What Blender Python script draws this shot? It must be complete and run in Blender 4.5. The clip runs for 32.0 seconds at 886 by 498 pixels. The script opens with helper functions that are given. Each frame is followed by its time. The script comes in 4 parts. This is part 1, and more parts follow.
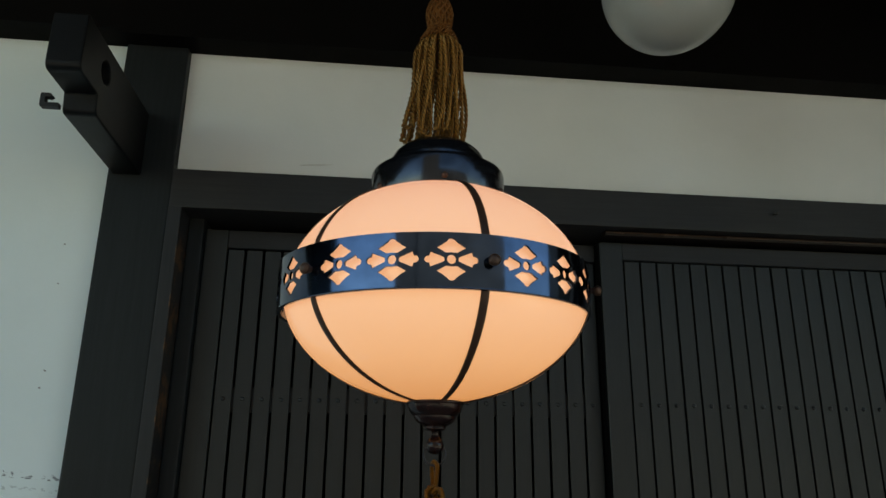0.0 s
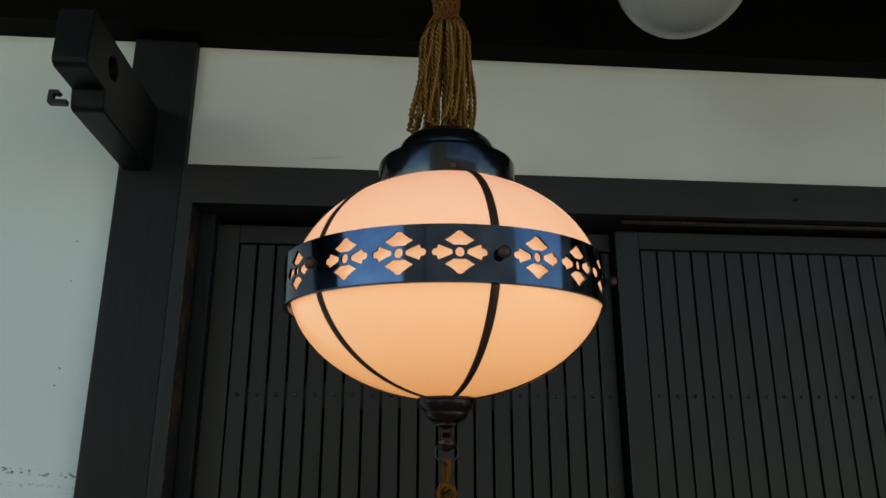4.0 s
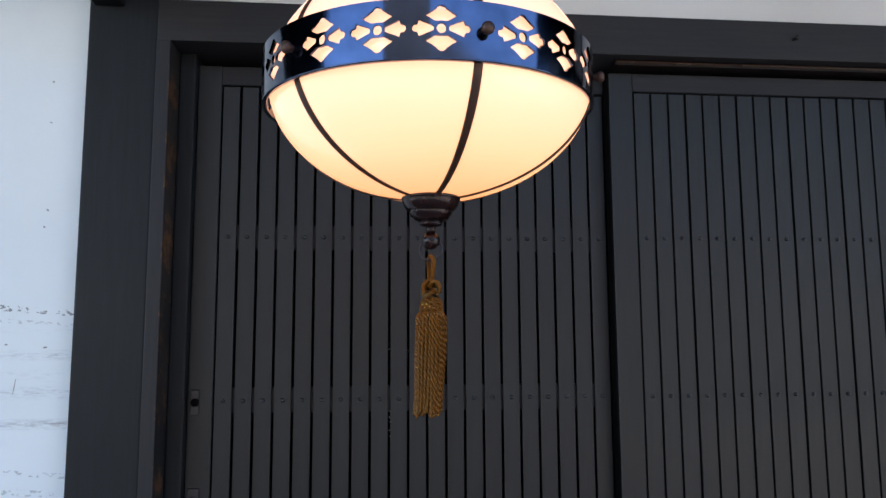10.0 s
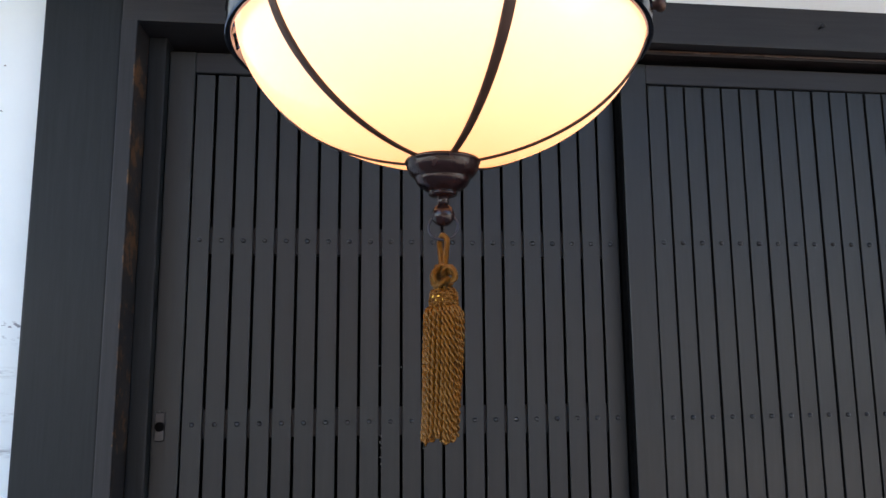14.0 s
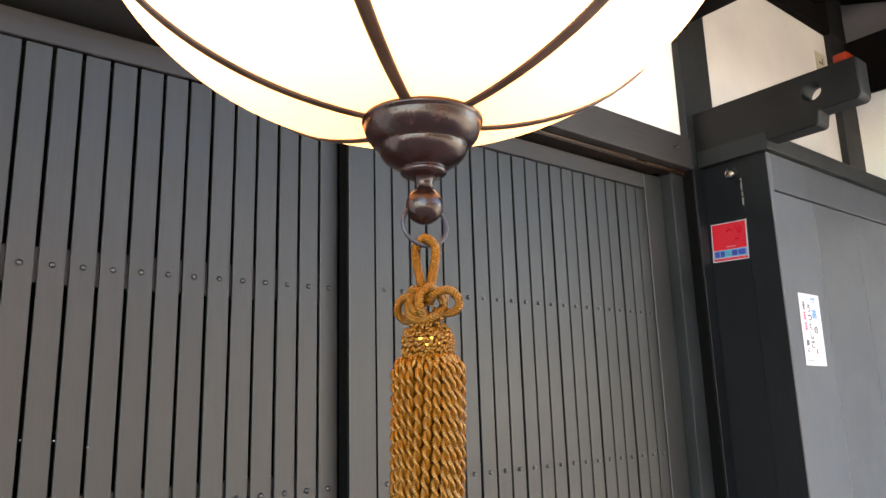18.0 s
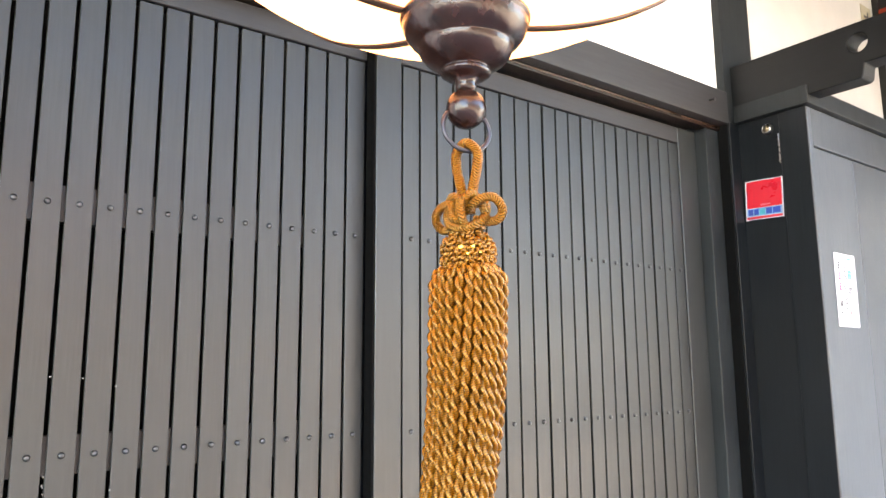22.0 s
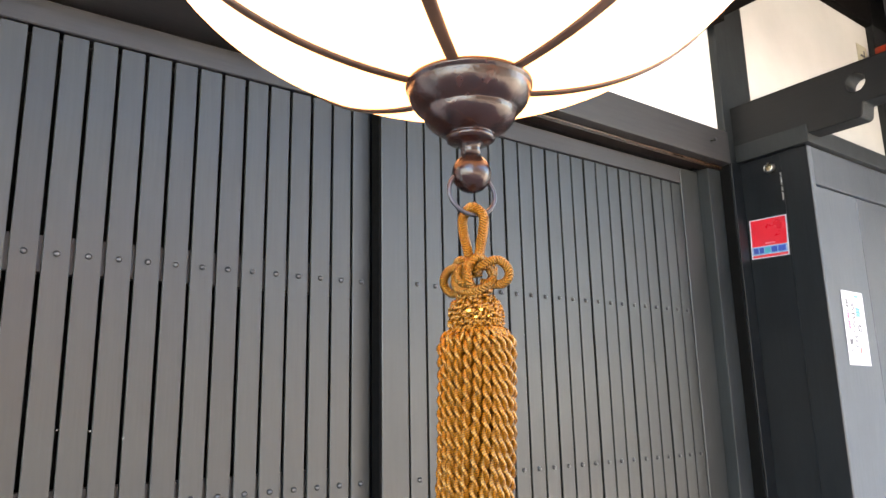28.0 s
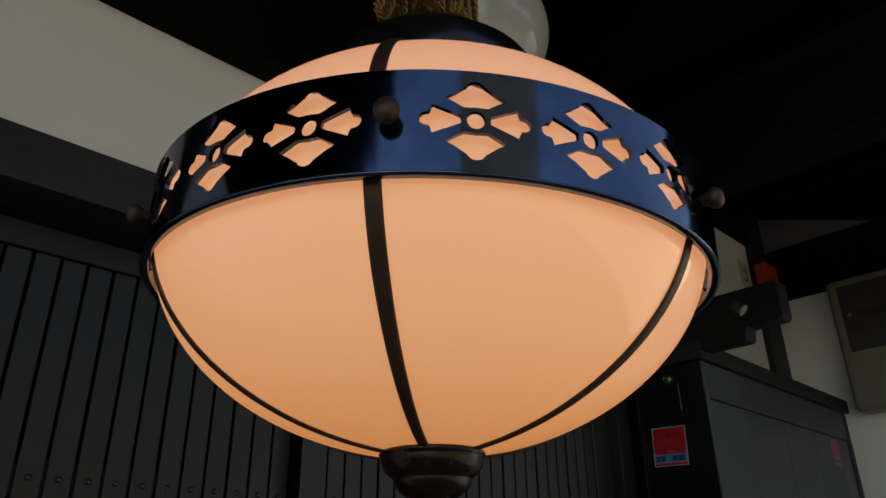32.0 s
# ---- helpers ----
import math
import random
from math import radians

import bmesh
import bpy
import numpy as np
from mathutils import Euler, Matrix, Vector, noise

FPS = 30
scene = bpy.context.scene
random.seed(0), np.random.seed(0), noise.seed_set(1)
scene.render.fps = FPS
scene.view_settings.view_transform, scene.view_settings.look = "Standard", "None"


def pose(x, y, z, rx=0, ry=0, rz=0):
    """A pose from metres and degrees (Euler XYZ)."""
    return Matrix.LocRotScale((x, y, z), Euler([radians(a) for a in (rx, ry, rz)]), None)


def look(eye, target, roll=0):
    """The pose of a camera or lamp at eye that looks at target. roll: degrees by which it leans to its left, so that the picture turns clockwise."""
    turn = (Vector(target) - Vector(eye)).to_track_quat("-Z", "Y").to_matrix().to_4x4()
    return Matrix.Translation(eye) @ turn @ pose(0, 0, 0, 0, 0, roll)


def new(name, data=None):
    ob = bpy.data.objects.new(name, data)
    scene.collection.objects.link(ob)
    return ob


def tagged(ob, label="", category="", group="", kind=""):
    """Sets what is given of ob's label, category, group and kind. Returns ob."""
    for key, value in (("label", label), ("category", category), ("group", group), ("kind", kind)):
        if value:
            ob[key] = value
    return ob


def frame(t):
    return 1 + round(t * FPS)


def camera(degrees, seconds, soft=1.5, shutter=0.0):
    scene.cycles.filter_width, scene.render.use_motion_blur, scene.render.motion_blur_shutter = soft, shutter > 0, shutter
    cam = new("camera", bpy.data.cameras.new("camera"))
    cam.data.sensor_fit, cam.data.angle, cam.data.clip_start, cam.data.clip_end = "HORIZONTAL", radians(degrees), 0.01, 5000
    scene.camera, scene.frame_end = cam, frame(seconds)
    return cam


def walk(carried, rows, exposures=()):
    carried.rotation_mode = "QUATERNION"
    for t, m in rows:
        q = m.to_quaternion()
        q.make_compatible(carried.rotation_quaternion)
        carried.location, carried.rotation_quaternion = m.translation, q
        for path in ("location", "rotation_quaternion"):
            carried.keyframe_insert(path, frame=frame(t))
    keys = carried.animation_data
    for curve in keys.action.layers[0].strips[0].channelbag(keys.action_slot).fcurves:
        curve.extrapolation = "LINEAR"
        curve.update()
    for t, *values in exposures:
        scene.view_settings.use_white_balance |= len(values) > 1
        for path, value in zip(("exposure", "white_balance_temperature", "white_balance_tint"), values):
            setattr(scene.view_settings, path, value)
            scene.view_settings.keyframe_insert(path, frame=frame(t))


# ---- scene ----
cam = camera(63.3, 32.0)
PATH = [
    (0, (-0.608, -1.543, 1.346), (-0.401, 0.358, 1.934), 0.5),
    (0.5, (-0.605, -1.56, 1.362), (-0.404, 0.335, 1.97), 0.7),
    (1, (-0.603, -1.571, 1.362), (-0.419, 0.315, 2.002), 0.8),
    (1.5, (-0.606, -1.569, 1.365), (-0.423, 0.311, 2.021), 0.5),
    (2, (-0.601, -1.562, 1.364), (-0.425, 0.322, 2.012), 0.5),
    (2.5, (-0.6, -1.554, 1.362), (-0.435, 0.336, 1.994), 0.5),
    (4.5, (-0.6, -1.516, 1.34), (-0.438, 0.407, 1.865), -0.1),
    (5, (-0.59, -1.508, 1.319), (-0.432, 0.431, 1.783), -0.1),
    (5.5, (-0.59, -1.505, 1.303), (-0.418, 0.453, 1.673), -0.2),
    (6, (-0.594, -1.502, 1.289), (-0.406, 0.464, 1.601), -0.3),
    (6.5, (-0.591, -1.502, 1.286), (-0.397, 0.471, 1.547), -0.4),
    (7, (-0.591, -1.501, 1.285), (-0.395, 0.475, 1.528), -0.3),
    (7.5, (-0.595, -1.499, 1.284), (-0.392, 0.476, 1.524), -0.4),
    (8, (-0.591, -1.501, 1.282), (-0.393, 0.474, 1.521), -0.3),
    (8.5, (-0.588, -1.502, 1.283), (-0.396, 0.475, 1.512), -0.3),
    (9, (-0.593, -1.497, 1.283), (-0.397, 0.48, 1.515), -0.3),
    (9.5, (-0.591, -1.498, 1.282), (-0.399, 0.478, 1.518), -0.3),
    (10, (-0.589, -1.503, 1.282), (-0.402, 0.474, 1.514), -0.3),
    (10.5, (-0.592, -1.503, 1.282), (-0.399, 0.474, 1.517), -0.3),
    (11, (-0.593, -1.501, 1.28), (-0.408, 0.477, 1.511), -0.3),
    (11.5, (-0.593, -1.499, 1.281), (-0.415, 0.481, 1.501), -0.2),
    (12, (-0.599, -1.496, 1.279), (-0.417, 0.484, 1.492), -0.3),
    (12.5, (-0.597, -1.495, 1.278), (-0.424, 0.487, 1.485), -0.3),
    (13, (-0.593, -1.483, 1.277), (-0.428, 0.498, 1.496), -0.3),
    (13.5, (-0.588, -1.407, 1.274), (-0.42, 0.566, 1.554), -0.3),
    (15.5, (-0.648, -1.219, 1.244), (-0.086, 0.676, 1.548), -1.2),
    (16, (-0.654, -1.141, 1.262), (-0.015, 0.718, 1.631), -1.0),
    (16.5, (-0.698, -1.13, 1.272), (0.214, 0.596, 1.703), -2.0),
    (16.6, (-0.698, -1.114, 1.27), (0.27, 0.581, 1.707), -2.1),
    (17, (-0.719, -1.112, 1.269), (0.375, 0.506, 1.699), -2.5),
    (17.5, (-0.725, -1.101, 1.278), (0.448, 0.464, 1.698), -2.2),
    (18, (-0.726, -1.082, 1.282), (0.495, 0.446, 1.698), -1.7),
    (18.5, (-0.726, -1.079, 1.283), (0.513, 0.433, 1.706), -1.3),
    (19, (-0.728, -1.074, 1.283), (0.506, 0.439, 1.716), -0.8),
    (19.5, (-0.729, -1.066, 1.283), (0.492, 0.454, 1.73), -0.5),
    (20, (-0.728, -1.066, 1.283), (0.482, 0.461, 1.735), -0.3),
    (20.5, (-0.725, -1.067, 1.284), (0.478, 0.467, 1.734), -0.3),
    (21, (-0.724, -1.062, 1.282), (0.484, 0.47, 1.723), -0.4),
    (21.5, (-0.72, -1.062, 1.273), (0.477, 0.488, 1.679), -0.4),
    (22, (-0.718, -1.059, 1.263), (0.462, 0.525, 1.577), -0.4),
    (22.5, (-0.718, -1.054, 1.261), (0.464, 0.539, 1.513), -0.6),
    (23, (-0.716, -1.056, 1.258), (0.464, 0.544, 1.479), -0.8),
    (23.5, (-0.714, -1.055, 1.259), (0.463, 0.549, 1.464), -0.8),
    (24, (-0.716, -1.053, 1.26), (0.465, 0.548, 1.464), -1.0),
    (24.5, (-0.714, -1.056, 1.257), (0.466, 0.546, 1.461), -1.1),
    (26.5, (-0.716, -1.058, 1.256), (0.464, 0.544, 1.463), -1.2),
    (27, (-0.718, -1.055, 1.258), (0.466, 0.544, 1.464), -1.1),
    (27.5, (-0.719, -1.059, 1.267), (0.462, 0.533, 1.53), -1.2),
    (28, (-0.722, -1.063, 1.272), (0.435, 0.512, 1.694), -1.2),
    (28.5, (-0.727, -1.063, 1.277), (0.42, 0.494, 1.787), -1.1),
    (29, (-0.731, -1.073, 1.284), (0.401, 0.463, 1.886), -1.1),
    (29.5, (-0.738, -1.078, 1.293), (0.391, 0.416, 1.997), -1.0),
    (30, (-0.752, -1.082, 1.312), (0.386, 0.367, 2.091), -1.0),
    (30.5, (-0.766, -1.099, 1.325), (0.418, 0.304, 2.121), -1.2),
    (31, (-0.786, -1.107, 1.339), (0.431, 0.264, 2.14), -1.3),
    (31.5, (-0.801, -1.114, 1.346), (0.437, 0.22, 2.175), -0.9),
    (32, (-0.802, -1.117, 1.348), (0.46, 0.188, 2.187), -0.7),
]
EXPOSURES = [
    (0.0, 1.55, 8000, -2), (5.0, 1.55, 7600, -4), (6.0, 1.6, 7300, -4), (7.0, 1.85, 7100, 3), (8.5, 2.5, 6800, 16), (13.5, 2.6, 6800, 18),
    (15.5, 5.1, 7900, 16), (16.5, 5.05, 7900, 16), (18.0, 4.5, 8800, 18), (19.0, 4.82, 9000, 18), (20.0, 4.92, 9000, 18), (21.0, 4.92, 8900, 18), (23.0, 5.7, 8350, 17), (24.5, 5.75, 8300, 16), (27.0, 5.9, 8050, 12),
    (28.0, 5.05, 8400, 17), (28.5, 4.45, 8600, 20), (29.0, 3.8, 7900, 28), (29.5, 2.6, 7100, 21), (30.5, 1.85, 7400, 5), (32.0, 1.15, 8700, 11),
]
walk(cam, [(t, look(eye, target, roll)) for t, eye, target, roll in PATH], EXPOSURES)

# ---------------------------------------------------------------- light
world = bpy.data.worlds.new("sky")
scene.world = world
world.use_nodes = True
wn = world.node_tree.nodes
sky = wn.new("ShaderNodeTexSky")
sky.sky_type = "NISHITA"
sky.sun_disc = False
sky.sun_elevation = radians(38)
sky.sun_rotation = radians(34)
sky.ozone_density = 4.0
sky.dust_density = 0.2
wn["Background"].inputs["Strength"].default_value = 0.12
world.node_tree.links.new(sky.outputs[0], wn["Background"].inputs["Color"])

sun = new("sun", bpy.data.lights.new("sun", "SUN"))
sun.data.energy = 4.5
sun.data.angle = radians(0.6)
sun.data.color = (1.0, 0.95, 0.88)
sun.matrix_world = look((6, 9, 9), (0, 0, 0))


# ---------------------------------------------------------------- materials
def material(name):
    m = bpy.data.materials.new(name)
    m.use_nodes = True
    return m, m.node_tree.nodes, m.node_tree.links, m.node_tree.nodes["Principled BSDF"]


def tex_noise(n, l, scale, stretch=(1, 1, 1), detail=6.0, rough=0.6, coord="Object"):
    tc = n.new("ShaderNodeTexCoord")
    mp = n.new("ShaderNodeMapping")
    mp.inputs["Scale"].default_value = stretch
    no = n.new("ShaderNodeTexNoise")
    no.inputs["Scale"].default_value = scale
    no.inputs["Detail"].default_value = detail
    no.inputs["Roughness"].default_value = rough
    l.new(tc.outputs[coord], mp.inputs[0])
    l.new(mp.outputs[0], no.inputs["Vector"])
    return no


def ramp(n, l, src, stops):
    r = n.new("ShaderNodeValToRGB")
    e = r.color_ramp.elements
    while len(e) < len(stops):
        e.new(0.5)
    for el, (p, c) in zip(e, stops):
        el.position = p
        el.color = (*c, 1) if len(c) == 3 else c
    l.new(src, r.inputs[0])
    return r


def mix_rgb(n, l, mode, fac, a, b):
    m = n.new("ShaderNodeMix")
    m.data_type = "RGBA"
    m.blend_type = mode
    if isinstance(fac, float):
        m.inputs[0].default_value = fac
    else:
        l.new(fac, m.inputs[0])
    for s, v in ((6, a), (7, b)):
        if isinstance(v, tuple):
            m.inputs[s].default_value = (*v, 1)
        else:
            l.new(v, m.inputs[s])
    return m.outputs[2]


def bump(n, l, bsdf, src, strength, dist=0.002):
    b = n.new("ShaderNodeBump")
    b.inputs["Strength"].default_value = strength
    b.inputs["Distance"].default_value = dist
    l.new(src, b.inputs["Height"])
    l.new(b.outputs[0], bsdf.inputs["Normal"])


def math_node(n, l, op, a, b=None):
    m = n.new("ShaderNodeMath")
    m.operation = op
    for i, v in enumerate((a, b)):
        if v is None:
            continue
        if isinstance(v, (int, float)):
            m.inputs[i].default_value = v
        else:
            l.new(v, m.inputs[i])
    return m.outputs[0]


def wood(name, dark, light, along="z", rough=(0.38, 0.6), coord="Object", per_piece=0.25, spec=0.5):
    """Stained timber: long grain, blotches, a little difference from piece to piece."""
    m, n, l, p = material(name)
    st = {"x": (2, 40, 40), "y": (40, 2, 40), "z": (40, 40, 2)}[along]
    g = tex_noise(n, l, 4.0, st, 8, 0.65, coord)
    b = tex_noise(n, l, 3.0, (1, 1, 1), 4, 0.6, coord)
    col = ramp(n, l, g.outputs[0], [(0.25, dark), (0.75, light)])
    c2 = mix_rgb(n, l, "MULTIPLY", 0.7, col.outputs[0], ramp(n, l, b.outputs[0], [(0.3, (0.55, 0.55, 0.58)), (0.7, (1.2, 1.2, 1.2))]).outputs[0])
    oi = n.new("ShaderNodeObjectInfo")
    v = ramp(n, l, oi.outputs["Random"], [(0.0, (1 - per_piece,) * 3), (1.0, (1 + per_piece,) * 3)])
    c3 = mix_rgb(n, l, "MULTIPLY", 1.0, c2, v.outputs[0])
    l.new(c3, p.inputs["Base Color"])
    r = ramp(n, l, b.outputs[0], [(0.3, (rough[0],) * 3), (0.7, (rough[1],) * 3)])
    l.new(r.outputs[0], p.inputs["Roughness"])
    p.inputs["Specular IOR Level"].default_value = spec
    bump(n, l, p, g.outputs[0], 0.25, 0.001)
    return m


M_DOOR = wood("door_wood", (0.0068, 0.0082, 0.0081), (0.0118, 0.0137, 0.0132), "z", (0.36, 0.52), "Object", 0.17, 0.42)
M_RAIL = wood("rail_wood", (0.0135, 0.0138, 0.0148), (0.0225, 0.0222, 0.0232), "x", (0.42, 0.58), "Object", 0.1, 0.30)
M_POST = wood("post_wood", (0.0060, 0.0078, 0.0086), (0.0122, 0.0148, 0.0160), "z", (0.40, 0.62), "Object", 0.1, 0.26)
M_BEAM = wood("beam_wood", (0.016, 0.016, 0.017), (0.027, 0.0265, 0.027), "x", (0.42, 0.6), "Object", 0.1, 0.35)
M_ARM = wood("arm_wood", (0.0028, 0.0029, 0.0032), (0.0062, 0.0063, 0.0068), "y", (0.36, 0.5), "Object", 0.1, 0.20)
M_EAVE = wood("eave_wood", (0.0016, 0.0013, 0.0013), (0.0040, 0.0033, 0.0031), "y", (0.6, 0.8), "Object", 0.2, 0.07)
M_TRACK = wood("track_wood", (0.0042, 0.0020, 0.0014), (0.0095, 0.0040, 0.0027), "x", (0.35, 0.5), "Object", 0.05, 0.22)
# lighter orange-brown, the lamp's highlight on the track put into colour
M_TRACK_GLINT = wood("track_glint_wood", (0.020, 0.0075, 0.003), (0.075, 0.029, 0.011), "x", (0.2, 0.35), "Object", 0.05, 0.6)
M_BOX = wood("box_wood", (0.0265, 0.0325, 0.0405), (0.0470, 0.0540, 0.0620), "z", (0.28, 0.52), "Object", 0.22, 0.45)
# shaded copy of the cabinet wood: dimness and blue sheen lie in the colour
M_SIDE_SHADED = wood("side_wood_shaded", (0.0008, 0.0012, 0.0017), (0.0042, 0.0058, 0.0078), "z", (0.28, 0.5), "Object", 0.15, 0.22)
M_JAMB = wood("jamb_wood", (0.013, 0.0135, 0.0145), (0.022, 0.0225, 0.024), "z", (0.42, 0.6), "Object", 0.1, 0.3)
n, l = M_JAMB.node_tree.nodes, M_JAMB.node_tree.links
p = n["Principled BSDF"]
src = p.inputs["Base Color"].links[0].from_socket
tc = n.new("ShaderNodeTexCoord")
sp = n.new("ShaderNodeSeparateXYZ")
l.new(tc.outputs["Object"], sp.inputs[0])
chips = tex_noise(n, l, 16.0, (1, 1, 1.0), 6, 0.75)
edge = math_node(n, l, "GREATER_THAN", math_node(n, l, "ADD", sp.outputs[0], math_node(n, l, "MULTIPLY", chips.outputs[0], 0.006)), -1.0018)
worn = math_node(n, l, "MULTIPLY", edge, ramp(n, l, chips.outputs[0], [(0.52, (0, 0, 0)), (0.60, (1, 1, 1))]).outputs[0])
l.new(mix_rgb(n, l, "MIX", worn, src, (0.13, 0.065, 0.03)), p.inputs["Base Color"])
# near-black, so that grooves and the space behind the doors read as shade
M_SHADOWBOARD = wood("groove_shade_wood", (0.0015, 0.0015, 0.0015), (0.003, 0.0028, 0.0026), "z", (0.7, 0.85), "Object", 0.1, 0.1)


def plaster(name, stained, lo=(0.61, 0.625, 0.61), hi=(0.71, 0.715, 0.70)):
    m, n, l, p = material(name)
    fine = tex_noise(n, l, 60.0, (1, 1, 1), 8, 0.6)
    broad = tex_noise(n, l, 2.2, (1, 1, 1), 5, 0.55)
    base = ramp(n, l, broad.outputs[0], [(0.3, lo), (0.7, hi)]).outputs[0]
    if stained:
        tc = n.new("ShaderNodeTexCoord")
        sp = n.new("ShaderNodeSeparateXYZ")
        l.new(tc.outputs["Object"], sp.inputs[0])
        z, x = sp.outputs[2], sp.outputs[0]
        dirt = tex_noise(n, l, 26.0, (1.6, 1, 9), 8, 0.75)
        dots = tex_noise(n, l, 90.0, (1, 1, 1.6), 3, 0.6)
        # rubbed bands at hand height, strongest next to the post
        near = ramp(n, l, math_node(n, l, "ADD", x, 1.45), [(0.0, (0, 0, 0)), (0.10, (0.35,) * 3), (0.27, (1, 1, 1))]).outputs[0]
        total = None
        for zc, half, amount, lo in ((1.112, 0.012, 0.85, 0.42), (1.172, 0.016, 0.60, 0.47), (1.243, 0.012, 0.55, 0.45), (1.292, 0.010, 0.32, 0.52), (1.205, 0.018, 0.38, 0.52)):
            d = math_node(n, l, "ABSOLUTE", math_node(n, l, "SUBTRACT", z, zc))
            f = math_node(n, l, "SUBTRACT", 1.0, math_node(n, l, "DIVIDE", d, half))
            f = math_node(n, l, "MAXIMUM", f, 0.0)
            f = math_node(n, l, "MULTIPLY", f, ramp(n, l, dirt.outputs[0], [(lo, (0, 0, 0)), (lo + 0.2, (1, 1, 1))]).outputs[0])
            f = math_node(n, l, "MULTIPLY", math_node(n, l, "MULTIPLY", f, amount), near)
            total = f if total is None else math_node(n, l, "ADD", total, f)
        for zc, half, amount in ((1.330, 0.006, 0.85), (1.020, 0.005, 0.45), (0.985, 0.006, 0.4), (1.306, 0.004, 0.35)):
            d = math_node(n, l, "ABSOLUTE", math_node(n, l, "SUBTRACT", math_node(n, l, "ADD", z, math_node(n, l, "MULTIPLY", x, 0.08)), zc - 0.1))
            f = math_node(n, l, "LESS_THAN", d, half)
            f = math_node(n, l, "MULTIPLY", f, ramp(n, l, dots.outputs[0], [(0.54, (0, 0, 0)), (0.60, (1, 1, 1))]).outputs[0])
            total = math_node(n, l, "ADD", total, math_node(n, l, "MULTIPLY", f, amount))
        total = math_node(n, l, "MINIMUM", total, 0.85)
        base = mix_rgb(n, l, "MIX", total, base, (0.16, 0.17, 0.18))
    l.new(base, p.inputs["Base Color"])
    p.inputs["Roughness"].default_value = 0.85
    bump(n, l, p, fine.outputs[0], 0.25, 0.0015)
    return m


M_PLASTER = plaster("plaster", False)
# darker copy of the plaster; the porch end's dimness lies in its colour
M_PLASTER_DIM = plaster("plaster_dim", False, (0.33, 0.335, 0.325), (0.43, 0.435, 0.42))
# skylight's cool tint is put into this wall's base colour
M_PLASTER_L = plaster("plaster_marked", True, (0.71, 0.785, 0.785), (0.79, 0.855, 0.855))


def plain(name, col, rough, metal=0.0, var=0.15, scale=30.0, bumps=0.1, coat=0.0):
    m, n, l, p = material(name)
    no = tex_noise(n, l, scale)
    lo, hi = tuple(c * (1 - var) for c in col), tuple(min(1, c * (1 + var)) for c in col)
    l.new(ramp(n, l, no.outputs[0], [(0.3, lo), (0.7, hi)]).outputs[0], p.inputs["Base Color"])
    l.new(ramp(n, l, no.outputs[0], [(0.3, (rough * 0.8,) * 3), (0.7, (min(1, rough * 1.25),) * 3)]).outputs[0], p.inputs["Roughness"])
    p.inputs["Metallic"].default_value = metal
    p.inputs["Coat Weight"].default_value = coat
    p.inputs["Coat Roughness"].default_value = 0.12
    if bumps:
        bump(n, l, p, no.outputs[0], bumps, 0.001)
    return m


# blue of the mirrored sky is partly put into this base colour
M_BANDMETAL = plain("black_polished_metal", (0.066, 0.092, 0.150), 0.10, 1.0, 0.25, 45.0, 0.035, 0.0)
M_BRONZE = plain("dark_bronze", (0.0130, 0.0042, 0.0030), 0.14, 0.0, 0.6, 160.0, 0.65, 0.0)
M_BRONZE.node_tree.nodes["Principled BSDF"].inputs["Specular IOR Level"].default_value = 0.31
M_COLLAR = plain("dull_black_metal", (0.046, 0.050, 0.060), 0.17, 0.9, 0.35, 60.0, 0.05)
# warm brown from the lamp's glow is tinted into the strap colour
M_RIBMETAL = plain("rib_metal", (0.060, 0.028, 0.016), 0.45, 0.3, 0.3, 60.0, 0.1)
M_RING = plain("ring_steel", (0.034, 0.034, 0.040), 0.38, 0.7, 0.2, 80.0, 0.05)
M_RIVET = plain("rivet_iron", (0.014, 0.014, 0.015), 0.36, 0.0, 0.2, 80.0, 0.05)
M_CHROME = plain("chrome", (0.24, 0.235, 0.225), 0.28, 1.0, 0.1, 50.0, 0.0)
M_BRASS = plain("dull_brass", (0.20, 0.155, 0.10), 0.36, 0.9, 0.3, 90.0, 0.1)
M_BLACKMETAL = plain("black_iron", (0.012, 0.012, 0.012), 0.5, 0.2, 0.3, 50.0, 0.1)
# near-black for hole depths and for strips that stand in for shade
M_HOLE_SHADE = plain("hole_shade_dark", (0.002, 0.002, 0.002), 0.9, 0.0, 0.2, 50.0, 0.0)
M_HOLE_SHADE.node_tree.nodes["Principled BSDF"].inputs["Specular IOR Level"].default_value = 0.05
M_LOCKPLATE = plain("lock_plate", (0.04, 0.04, 0.042), 0.35, 0.6, 0.3, 60.0, 0.1)
M_RED = plain("sticker_red", (0.36, 0.005, 0.014), 0.3, 0.0, 0.05, 20.0, 0.0)
M_REDDARK = plain("sticker_red_print", (0.45, 0.10, 0.12), 0.3, 0.0, 0.05, 20.0, 0.0)
M_BLUEPALE = plain("sticker_pale_blue", (0.11, 0.19, 0.30), 0.3, 0.0, 0.05, 20.0, 0.0)
M_BLUE = plain("sticker_blue", (0.006, 0.03, 0.18), 0.3, 0.0, 0.05, 20.0, 0.0)
M_TEAL = plain("sticker_teal", (0.015, 0.20, 0.24), 0.3, 0.0, 0.05, 20.0, 0.0)
M_WHITEFILM = plain("sticker_white", (0.30, 0.30, 0.32), 0.35, 0.0, 0.04, 20.0, 0.0)
M_PAPER = plain("paper", (0.43, 0.435, 0.455), 0.35, 0.0, 0.03, 12.0, 0.0)
